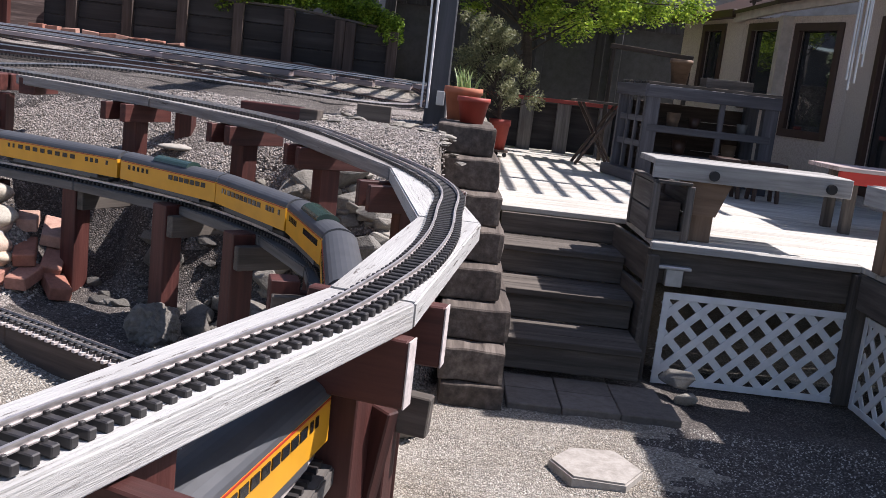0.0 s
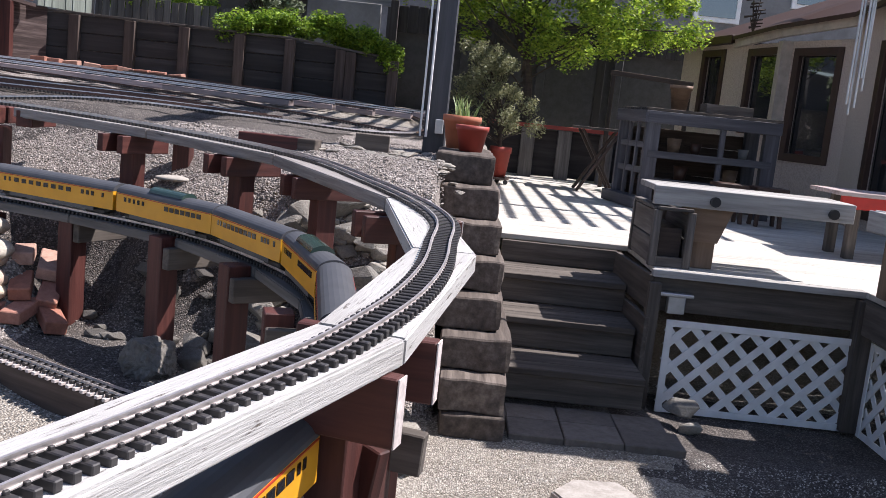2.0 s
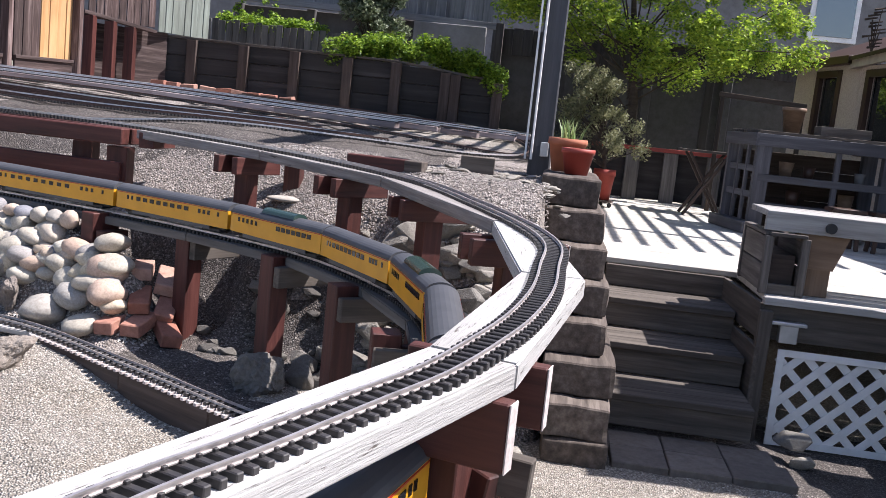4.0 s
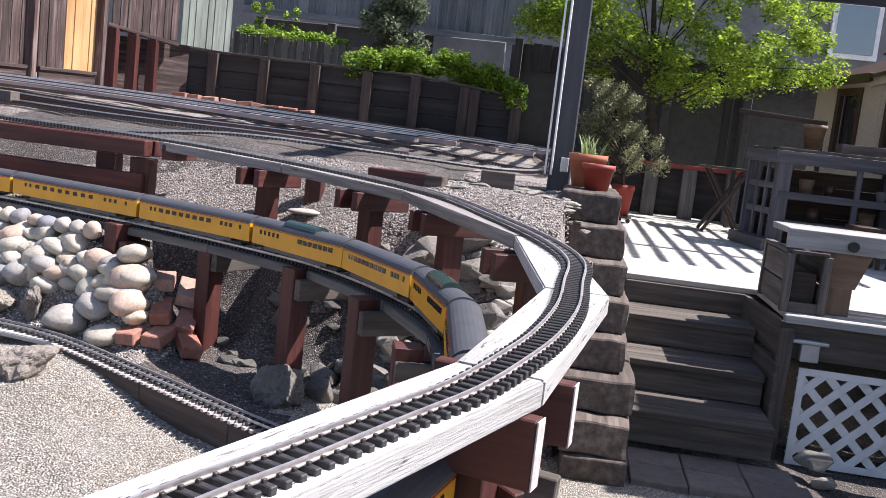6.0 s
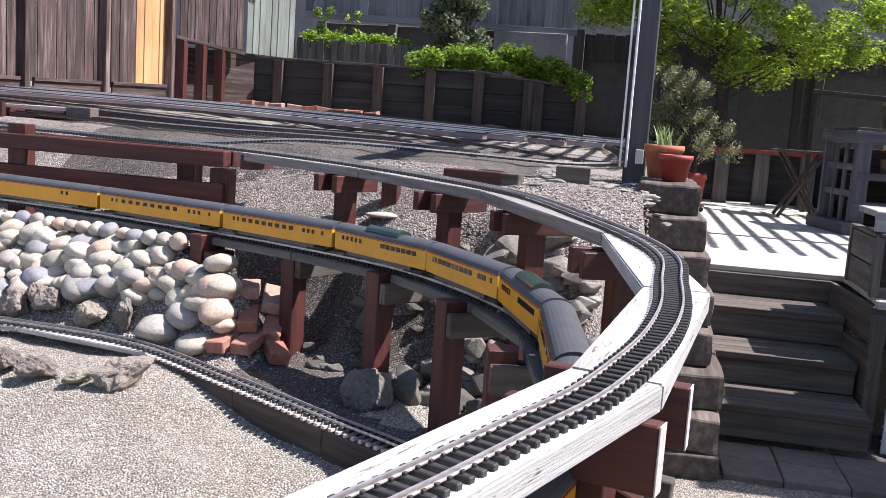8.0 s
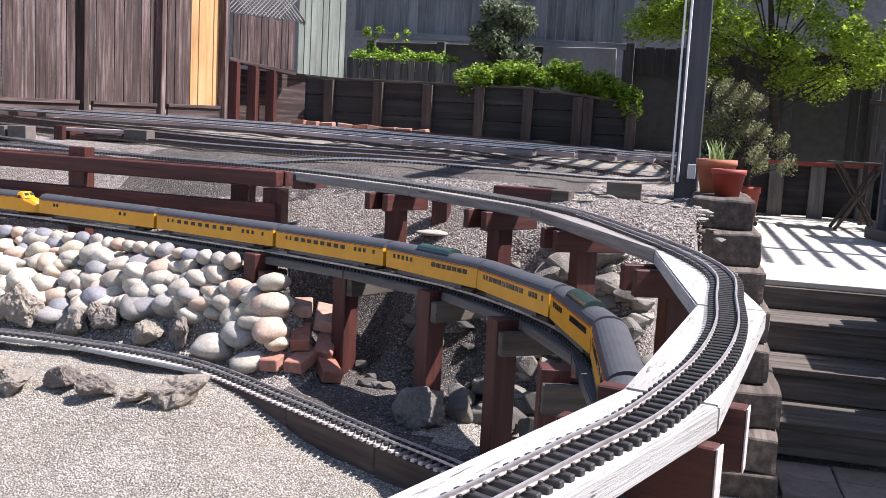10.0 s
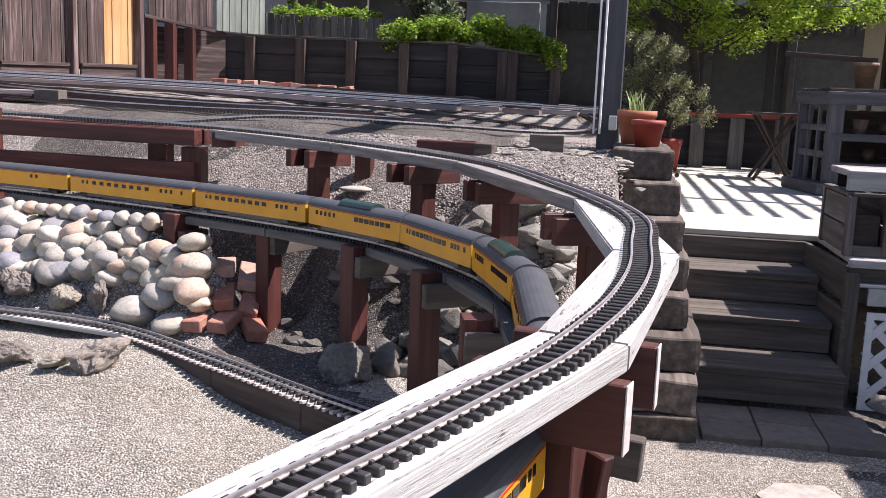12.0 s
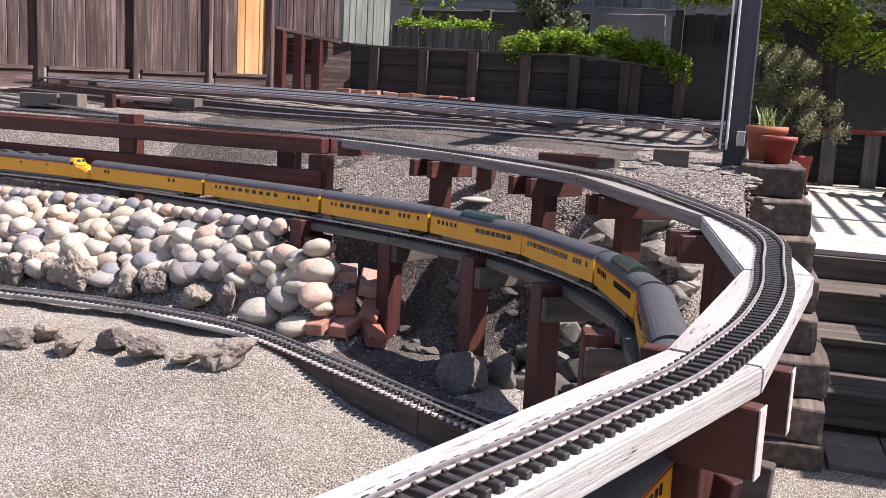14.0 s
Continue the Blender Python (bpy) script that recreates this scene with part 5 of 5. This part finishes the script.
bay, bu, bn = board_fence("bay_fence", (-6.0, 11.2), (-5.47, 11.95), 2.34, 2.98, 9, FENCE, "raised fence bay of brown boards on dark posts")
for k in range(3):
    p = Vector((-6.0, 11.2, 0)) + bu * (0.02 + 0.275 * k) + bn * 0.03
    board("post", (p.x, p.y, 1.3), (p.x, p.y, 2.37 - 0.035 * k), 0.125, 0.10, REDWOOD, bay, up=(0, 1, 0))
board("rail", (-6.03, 11.13, 2.405), (-5.44, 11.92, 2.285), 0.10, 0.045, FENCE, bay)
board("back_plank", (-6.12, 11.36, 1.9), (-5.4, 12.2, 1.9), 0.03, 0.8, FENCE, bay)
for k in range(16):
    p = Vector((-6.0, 11.2, 0)) + bu * (0.058 * k)
    for s in (-0.22, 0.22):
        a, b = p - bu * s, p + bu * s
        board("trellis_slat", (a.x + 0.01 * (s > 0), a.y, 3.0), (b.x + 0.01 * (s > 0), b.y, 3.45), 0.008, 0.03, GREYWOOD, bay, up=(bn.x, bn.y, 0))
green, gu, gn = board_fence("green_fence", (-5.44, 12.0), (-5.05, 12.75), 2.3, 5.0, 8, GREENFENCE, "pale green-grey board fence")
backf, _, _ = board_fence("back_fence", (-5.6, 14.6), (-1.15, 14.9), 3.12, 5.2, 30, BACKFENCE, "tall grey board back fence")
board("rail", (-5.6, 14.55, 3.13), (-1.15, 14.85, 3.06), 0.08, 0.10, BACKFENCE, backf)
backw = thing("concrete_wall", (1, 15, 0.8), "dark concrete panel wall at the back", "wall", kind="structure")
for k in range(7):
    box("panel", (1.19, 0.16, 2.3), (-5.4 + 0.6 + 1.2 * k + 0.6 * (k > 2), 15.0 + 0.01 * (k % 2), 1.9), DARKCONC, backw, bevel=0.012)
for k in range(8):
    box("rib", (0.14, 0.24, 2.34), (-5.4 + 1.2 * k + 0.6 * (k > 2), 14.96, 1.9), DARKCONC, backw, bevel=0.012)
slab = thing("concrete_wall", (-1.9, 14.8, 2.2), "pale grey concrete panel below the board fence", "wall", kind="structure")
box("panel", (1.14, 0.10, 0.95), (-1.93, 14.74, 2.55), GREYWALL, slab, bevel=0.01)
backr, _, _ = board_fence("back_fence", (-1.1, 14.85), (4.8, 14.8), 2.65, 3.05, 38, RETAIN, "dark brown board back fence above the block wall")
for x in (-1.15, 0.5, 2.1):
    board("post", (x, 14.7, 0.9), (x, 14.7, 3.1), 0.12, 0.12, RETAIN, backr, up=(0, 1, 0))

# row of bricks at the foot of the retaining wall
for k in range(9):
    x = -5.3 + 0.21 * k + random.uniform(-0.03, 0.03)
    y = 11.75 + 0.138 * (x + 5.3)
    ob = attach("brick", BRICK, pose(x, y, ground_z(x, y) + 0.03, random.uniform(-8, 8), random.uniform(-8, 8), random.uniform(-25, 25)), None)
    tagged(ob, "pale pinkish brick in a row before the retaining wall", "brick", "bricks before the wall")

# ---------------------------------------------------------------- yard tracks
def yard(pts, label, plank=False, bright=False):
    pts = [(x, y, ground_z(x, y) + dz) for x, y, dz in pts]
    rail_track("yard_track", pts, label, rail=RAILM if bright else RUST, detail=False)
    if plank:
        th = thing("yard_plank", pts[0], "long sun-faded pinkish plank under a yard track", "plank", "yard planks")
        ln = spline(pts, 0.3)
        for a, b in zip(ln[::4], ln[4::4]):
            board("plank", a - Vector((0, 0, 0.035)), b - Vector((0, 0, 0.035)), 0.15, 0.05, YARDW, th)


yard([(-0.15, 7.3, 0.04), (-0.6, 6.75, 0.04), (-1.3, 6.35, 0.04), (-2.3, 6.05, 0.04), (-3.6, 5.95, 0.04), (-6.5, 6.5, 0.04)], "dark track along the edge of the gravel yard", bright=True)
yard([(-0.12, 7.4, 0.03), (-0.5, 7.3, 0.03), (-1.4, 7.5, 0.04), (-2.8, 8.0, 0.05), (-4.5, 8.2, 0.05), (-7.0, 7.6, 0.05)], "rusty track crossing the gravel yard")
for k in range(5):
    d = 0.28 * k
    yard([(-1.5 + 0.35 * k, 8.5 + d, 0.09), (-3.0, 8.65 + d, 0.09), (-4.6, 8.5 + d, 0.09), (-7.0, 7.9 + d, 0.09)], "storage track on a raised faded plank", True, k != 2)
for d in (0.35, 0.47, 0.59, 0.71, 0.83, 0.95, 1.07, 1.2, 1.4):
    yard([(-0.9 - d, 6.6 + 0.55 * d, 0.03), (-2.4, 6.15 + d, 0.03), (-3.8, 6.1 + d, 0.03), (-6.6, 6.55 + d, 0.03)], "dark storage track laid on the gravel yard", False, d in (0.59, 1.2))
for dx in (-0.1, 0.06):
    yard([(-0.15 + dx, 6.9, 0.05), (-0.12 + dx, 7.6, 0.05), (-0.2 + dx, 8.6, 0.05), (-0.5 + dx, 9.8, 0.05), (-1.6 + dx, 10.9, 0.05), (-4.0, 11.3 + dx, 0.05)], "track running back beside the post")
for x, y, w in ((-5.55, 6.32, 0.34), (-5.28, 6.35, 0.16), (-4.41, 6.65, 0.20)):
    blk = thing("concrete_block", (x, y, ground_z(x, y)), "grey concrete block by the yard tracks", "block", "yard blocks")
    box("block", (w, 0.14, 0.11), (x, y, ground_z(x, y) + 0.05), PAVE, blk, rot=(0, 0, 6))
tray = thing("wooden_tray", (-4.85, 6.6, 1.37), "low brown timber frame lying on the yard", "frame")
board("rail", (-4.98, 6.50, 1.46), (-4.52, 6.62, 1.46), 0.04, 0.03, YARDW, tray)
board("rail", (-4.98, 6.70, 1.46), (-4.52, 6.82, 1.46), 0.04, 0.03, YARDW, tray)
board("base", (-4.98, 6.60, 1.395), (-4.52, 6.72, 1.395), 0.22, 0.03, REDWOOD, tray)
for x, y in ((-5.02, 6.45), (-4.50, 6.60)):
    board("end_block", (x, y, 1.42), (x + 0.03, y + 0.24, 1.42), 0.09, 0.13, REDWOOD, tray)

# ---------------------------------------------------------------- house and neighbour
house = thing("house", (4.5, 11, 0.7), "tan stucco house with brown windows and a shingled eave", "house")
HP = [(3.1, 13.6), (3.5, 12.1), (3.72, 11.1), (4.12, 10.1), (4.22, 8.9), (4.6, 7.2)]


def wall_run(a, b, z0, z1, mat, openings=(), thick=0.16):
    """A wall from a to b with openings (s0, s1, z0, z1, kind) set in it."""
    a, b = Vector((*a, 0)), Vector((*b, 0))
    u = (b - a).normalized()
    L = (b - a).length
    n = Vector((u.y, -u.x, 0)) * -1
    n = n if n.x < 0 else -n
    cuts = [0.0]
    for s0, s1, q0, q1, kind in openings:
        cuts += [s0, s1]

    def slab(s0, s1, q0, q1, m, nm, t=thick, out=0.0, parent=house, lab=""):
        if s1 - s0 < 0.01 or q1 - q0 < 0.01:
            return None
        c = a + u * (s0 + s1) / 2 - n * (t / 2 - out)
        mm = Matrix.Translation((c.x, c.y, (q0 + q1) / 2)) @ pose(0, 0, 0, 0, 0, math.degrees(math.atan2(u.y, u.x)))
        return attach(nm, box_mesh((s1 - s0, t, q1 - q0), m, 0.004), mm, parent, lab)

    last = 0.0
    for s0, s1, q0, q1, kind in openings:
        slab(last, s0, z0, z1, mat, "wall")
        slab(s0, s1, z0, q0, mat, "wall")
        slab(s0, s1, q1, z1, mat, "wall")
        w = slab(s0, s1, q0, q1, WINGLASS, "window", 0.012, -0.06, lab="dark reflecting window pane")
        fw = 0.07
        slab(s0 - fw, s0 + 0.02, q0 - fw, q1 + fw, BROWNP, "window_frame", 0.06, 0.02)
        slab(s1 - 0.02, s1 + fw, q0 - fw, q1 + fw, BROWNP, "window_frame", 0.06, 0.02)
        slab(s0, s1, q1 - 0.02, q1 + fw, BROWNP, "window_frame", 0.06, 0.022)
        slab(s0, s1, q0 - fw, q0 + 0.02, BROWNP, "window_frame", 0.06, 0.022)
        last = s1
    slab(last, L, z0, z1, mat, "wall")


WINGLASS = plain("window_glass", (0.02, 0.022, 0.025), 0.03, 0, 0.05)
WINGLASS.node_tree.nodes["Principled BSDF"].inputs["IOR"].default_value = 2.9
wall_run(HP[0], HP[1], 0.75, 2.75, STUCCO, [(0.62, 1.08, 1.80, 2.62, "w")])
wall_run(HP[1], HP[2], 0.75, 2.72, STUCCO, [(0.22, 0.90, 1.70, 2.60, "w")])
wall_run(HP[2], HP[3], 0.75, 2.72, STUCCO, [(0.20, 0.82, 1.43, 2.57, "w")])
wall_run(HP[3], HP[4], 0.75, 3.1, STUCCO, [(0.55, 1.1, 0.95, 2.6, "w")])
wall_run(HP[4], HP[5], 0.75, 3.1, STUCCO, [(0.3, 1.2, 0.95, 2.7, "w")])
board("corner_pillar", (3.70, 11.10, 0.76), (3.70, 11.10, 2.72), 0.15, 0.15, BEIGEP, house, "beige corner pillar between the windows", up=(0, 1, 0))
board("fascia", (3.42, 12.25, 2.76), (3.60, 11.0, 2.82), 0.05, 0.14, BEIGEP, house)
board("fascia", (3.60, 11.0, 2.82), (4.02, 9.95, 2.90), 0.05, 0.14, BEIGEP, house)
board("gutter", (2.95, 13.7, 2.76), (3.40, 12.2, 2.80), 0.10, 0.10, BROWNP, house)
bm = bmesh.new()
eave = [(2.95, 13.8, 2.80), (3.36, 12.25, 2.83), (3.52, 11.0, 2.88), (3.95, 9.9, 2.96), (4.0, 8.6, 3.1), (4.3, 7.0, 3.2)]
ridge = [(6.5, 14.6, 4.0), (6.5, 13.0, 4.2), (6.7, 11.5, 4.3), (7.0, 10.0, 4.4), (7.2, 8.6, 4.5), (7.4, 7.0, 4.5)]
lo = [bm.verts.new(v) for v in eave]
hi = [bm.verts.new(v) for v in ridge]
for k in range(5):
    bm.faces.new((lo[k], lo[k + 1], hi[k + 1], hi[k]))
r = bmesh.ops.extrude_face_region(bm, geom=bm.faces[:])
bmesh.ops.translate(bm, vec=(0, 0, -0.05), verts=[v for v in r["geom"] if isinstance(v, bmesh.types.BMVert)])
bmesh.ops.recalc_face_normals(bm, faces=bm.faces)
part("roof", bm, BROWNP, house, "dark brown shingled roof", m=Matrix())
sprig = thing("rooftop_sprig", (3.46, 11.7, 2.86), "dry dark branches standing above the eave", "branches")
bm = bmesh.new()
random.seed(5)
for k in range(12):
    x, z = 3.46 + random.uniform(-0.06, 0.06), 2.90 + 0.04 * k
    limb(bm, (3.46, 11.7, 2.84), (x, 11.7 + random.uniform(-0.06, 0.06), z), 0.008, 0.005, 5)
    limb(bm, (x - 0.07, 11.7, z), (x + 0.07, 11.7, z + 0.03), 0.016, 0.008, 5)
part("twig", bm, BARK, sprig, m=Matrix())

chimes = thing("wind_chimes", (2.20, 5.31, 1.75), "bright metal wind chime tubes hanging from a rafter", "wind chimes")
for k, (x, zl) in enumerate(((2.165, 1.80), (2.19, 1.745), (2.21, 1.785), (2.245, 1.88), (2.225, 1.95))):
    bm = bmesh.new()
    cyl(bm, 0.0065, 0.0065, 2.62 - zl, Matrix.Translation((x, 5.31 + 0.02 * (k % 2), (2.62 + zl) / 2)), 8)
    part("tube", bm, STEEL, chimes, m=Matrix())
bm = bmesh.new()
cyl(bm, 0.06, 0.06, 0.012, Matrix.Translation((2.205, 5.32, 2.62)), 16)
part("disc", bm, BARK, chimes, m=Matrix())
bm = bmesh.new()
cyl(bm, 0.002, 0.002, 0.52, Matrix.Translation((2.205, 5.32, 2.89)), 6)
part("cord", bm, UNDER, chimes, m=Matrix())
# Unseen roof added so its shadow falls on the patio's right side.
shade_cover = thing("shade_roof", (5, 4, 3.2), "plain dark roof out of view, added to shade patio and pavers", "roof", kind="structure")
box("slab", (4.4, 5.4, 0.12), (5.5, 1.9, 3.28), BROWNP, shade_cover)
# Extra unseen slab that throws shade over the pavers below the stairs.
box("eave", (0.95, 0.95, 0.06), (3.02, 5.08, 3.25), BROWNP, shade_cover)
board("rafter", (2.1, 5.32, 3.17), (4.2, 5.32, 3.17), 0.04, 0.08, BROWNP, shade_cover)
board("tie_beam", (4.1, 5.34, 3.17), (4.1, 4.3, 3.17), 0.06, 0.09, BROWNP, shade_cover)
for x, y in ((4.1, 5.34), (7.5, 4.4), (7.5, 0.9), (4.0, 0.9)):
    board("post", (x, y, 0.0), (x, y, 3.125), 0.1, 0.1, POLEM, shade_cover, up=(0, 1, 0))

nbr = thing("neighbour_house", (4, 22, 0), "plain grey neighbouring house with white windows", "house")
box("wall", (30, 0.3, 10), (2, 21.2, 5), GREYWALL, nbr)
for x, z, w, h in ((5.35, 4.62, 0.8, 1.0), (7.53, 5.05, 1.0, 0.95)):
    fr = box("window", (w + 0.2, 0.08, h + 0.2), (x, 21.02, z), WHITEP, nbr, "white window frame")
    box("pane", (w, 0.02, h), (x, 20.97, z), WINGLASS, fr, "pale reflecting pane")

# ---------------------------------------------------------------- the yellow train on the low line
TRAIN = spline(LOWER, 0.01)
HALF = 0.052


def at_s(s):
    k = min(len(TRAIN) - 1, max(0, int(s / 0.01)))
    return TRAIN[k]


def extrude(bm, prof, x0, x1, m):
    a = [bm.verts.new(m @ Vector((x0, y, z))) for y, z in prof]
    b = [bm.verts.new(m @ Vector((x1, y, z))) for y, z in prof]
    n = len(prof)
    for k in range(n):
        bm.faces.new((a[k], a[(k + 1) % n], b[(k + 1) % n], b[k]))
    bm.faces.new(a[::-1])
    bm.faces.new(b)
    bmesh.ops.recalc_face_normals(bm, faces=bm.faces)


ROOF = [(HALF * math.cos(a), 0.122 + 0.034 * math.sin(a)) for a in [math.pi * k / 12 for k in range(13)]]
SIDE = [(-HALF, 0.040), (HALF, 0.040), (HALF, 0.122), (-HALF, 0.122)]


def window_mesh(w, h):
    return box_mesh((w, 0.002, h), DARKGL, 0.0)


def car(s0, s1, kind, label):
    a, b = at_s(s0 + 0.012), at_s(s1 - 0.012)
    mid = (a + b) / 2
    d = b - a
    L = d.length
    m = Matrix.Translation(mid + Vector((0, 0, 0.002))) @ pose(0, 0, 0, 0, -math.degrees(math.asin(d.z / L)), math.degrees(math.atan2(d.y, d.x)))
    th = thing("locomotive" if kind in "AB" else "passenger_car", mid, label, "model locomotive" if kind in "AB" else "model train car", "train cars")
    h = L / 2
    x0, x1 = -h, h
    if kind in "AB":
        nose = -1 if kind == "A" else 1
        n0 = nose * (h - 0.15)
        lo_, hi_ = (n0, h) if nose < 0 else (-h, n0)
        bm = bmesh.new()
        extrude(bm, SIDE, lo_, hi_, m)
        # rounded cab and sloping nose
        secs = [(0.0, 1.0, 0.156), (0.035, 1.0, 0.156), (0.055, 0.97, 0.128), (0.09, 0.92, 0.120), (0.125, 0.80, 0.105), (0.148, 0.5, 0.085)]
        rings = []
        for dx, wy, top in secs:
            prof = [(-HALF * wy, 0.036), (HALF * wy, 0.036), (HALF * wy, top - 0.026), (HALF * wy * 0.8, top - 0.007), (HALF * wy * 0.35, top), (-HALF * wy * 0.35, top), (-HALF * wy * 0.8, top - 0.007), (-HALF * wy, top - 0.026)]
            rings.append([bm.verts.new(m @ Vector((n0 + nose * dx, y, z))) for y, z in prof])
        for p, q in zip(rings, rings[1:]):
            for k in range(8):
                bm.faces.new((p[k], p[(k + 1) % 8], q[(k + 1) % 8], q[k]))
        bm.faces.new(rings[0])
        bm.faces.new(rings[-1])
        bmesh.ops.recalc_face_normals(bm, faces=bm.faces)
        body = part("body", bm, YELLOW, th, m=Matrix())
        for y in (-0.02, 0.02):
            attach("windshield", box_mesh((0.003, 0.028, 0.018), GREENGL, 0.0), m @ pose(n0 + nose * 0.047, y, 0.142, 0, -nose * 36, 0), th)
        bm = bmesh.new()
        cyl(bm, 0.011, 0.011, 0.01, m @ Matrix.Translation((n0 + nose * 0.138, 0, 0.098)) @ Matrix.Rotation(radians(90), 4, "Y"), 14)
        part("headlight", bm, STEEL, th, m=Matrix())
        for sd in (-1, 1):
            attach("cab_window", window_mesh(0.024, 0.018), m @ pose(n0 + nose * 0.018, sd * (HALF + 0.001), 0.125), th)
            for k in range(3):
                attach("porthole", window_mesh(0.012, 0.012), m @ pose(lo_ + (hi_ - lo_) * (0.2 + 0.28 * k), sd * (HALF + 0.001), 0.10), th)
        roof_span = (lo_, hi_)
        for k in range(3):
            attach("roof_fan", box_mesh((0.06, 0.05, 0.008), ROOFG, 0.002), m @ pose(lo_ + (hi_ - lo_) * (0.25 + 0.2 * k), 0, 0.158), th)
    else:
        bm = bmesh.new()
        extrude(bm, SIDE, x0, x1, m)
        part("body", bm, YELLOW, th, m=Matrix())
        roof_span = (x0, x1)
        xs = []
        if kind == "baggage":
            xs = [(-0.72, 0.016), (-0.66, 0.016), (0.44, 0.016), (0.52, 0.016)]
        elif kind == "coach":
            xs = [(-0.78, 0.012), (-0.70, 0.012)] + [(-0.58 + 0.125 * k, 0.028) for k in range(8)] + [(0.52, 0.016), (0.60, 0.016), (0.68, 0.016), (0.84, 0.012)]
        else:
            xs = [(-0.8 + 0.1 * k, 0.014) for k in range(5)] + [(0.1 + 0.11 * k, 0.026) for k in range(7)]
        for sd in (-1, 1):
            for u, w in xs:
                attach("window", window_mesh(w, 0.019), m @ pose(u * h, sd * (HALF + 0.001), 0.098), th)
        if kind == "dome":
            bm = bmesh.new()
            dome = [(0.038 * math.cos(t), 0.148 + 0.024 * math.sin(t)) for t in [math.pi * k / 10 for k in range(11)]]
            extrude(bm, dome, -0.11, 0.11, m)
            part("dome", bm, GREENGL, th, "green-tinted glass observation dome", m=Matrix())
        if kind == "tail":
            bm = bmesh.new()
            cyl(bm, HALF, HALF, 0.082, m @ Matrix.Translation((h - 0.004, 0, 0.081)), 20)
            part("rounded_end", bm, YELLOW, th, m=Matrix())
    bm = bmesh.new()
    extrude(bm, ROOF, roof_span[0], roof_span[1], m)
    part("roof", bm, ROOFG, th, "smooth grey roof", m=Matrix())
    for sd in (-1, 1):
        attach("stripe", box_mesh((L * 0.98, 0.0015, 0.003), REDLINE, 0.0), m @ pose(0, sd * (HALF + 0.0008), 0.119), th)
        attach("skirt", box_mesh((L * 0.7, 0.004, 0.016), ROOFG, 0.0), m @ pose(0, sd * (HALF - 0.003), 0.032), th)
    for e in (-1, 1):
        t = attach("truck", box_mesh((0.12, 0.07, 0.02), UNDER, 0.004), m @ pose(e * h * 0.68, 0, 0.022), th)
        for dx in (-0.036, 0.036):
            for sd in (-1, 1):
                bm = bmesh.new()
                cyl(bm, 0.0155, 0.0155, 0.006, Matrix.Rotation(radians(90), 4, "X"), 14)
                me = bpy.data.meshes.new("wheel")
                bm.to_mesh(me)
                bm.free()
                me.materials.append(STEEL)
                w = new("wheel", me)
                w.parent = t
                w.matrix_basis = pose(dx, sd * 0.024, 0.004)
        attach("diaphragm", box_mesh((0.012, 0.06, 0.09), UNDER, 0.003), m @ pose(e * (h + 0.004), 0, 0.088), th) if kind not in "AB" else None
    attach("underframe", box_mesh((L * 0.9, 0.06, 0.02), UNDER, 0.003), m @ pose(0, 0, 0.035), th)


JOINTS = [0.70, 1.65, 2.60, 3.56, 4.48, 5.27, 5.925, 6.53, 7.07, 7.66, 8.25, 8.85, 9.43]
KINDS = [("A", "yellow streamlined diesel locomotive with grey roof, leading the train"), ("B", "yellow streamlined diesel locomotive facing backwards"), ("baggage", "yellow baggage car with grey roof and few windows"), ("coach", "yellow passenger coach with grey roof and a row of windows"), ("coach", "yellow passenger coach with grey roof and a row of windows"), ("dome", "yellow dome car with a green glass dome"), ("coach", "yellow passenger coach with grey roof and a row of windows"), ("dome", "yellow dome car with a green glass dome"), ("coach", "yellow passenger coach with grey roof and a row of windows"), ("coach", "yellow passenger coach with grey roof and a row of windows"), ("coach", "yellow passenger coach with grey roof and a row of windows"), ("baggage", "yellow baggage car with grey roof and few windows")]
for (kind, label), s0, s1 in zip(KINDS, JOINTS, JOINTS[1:]):
    car(s0, s1, kind, label)
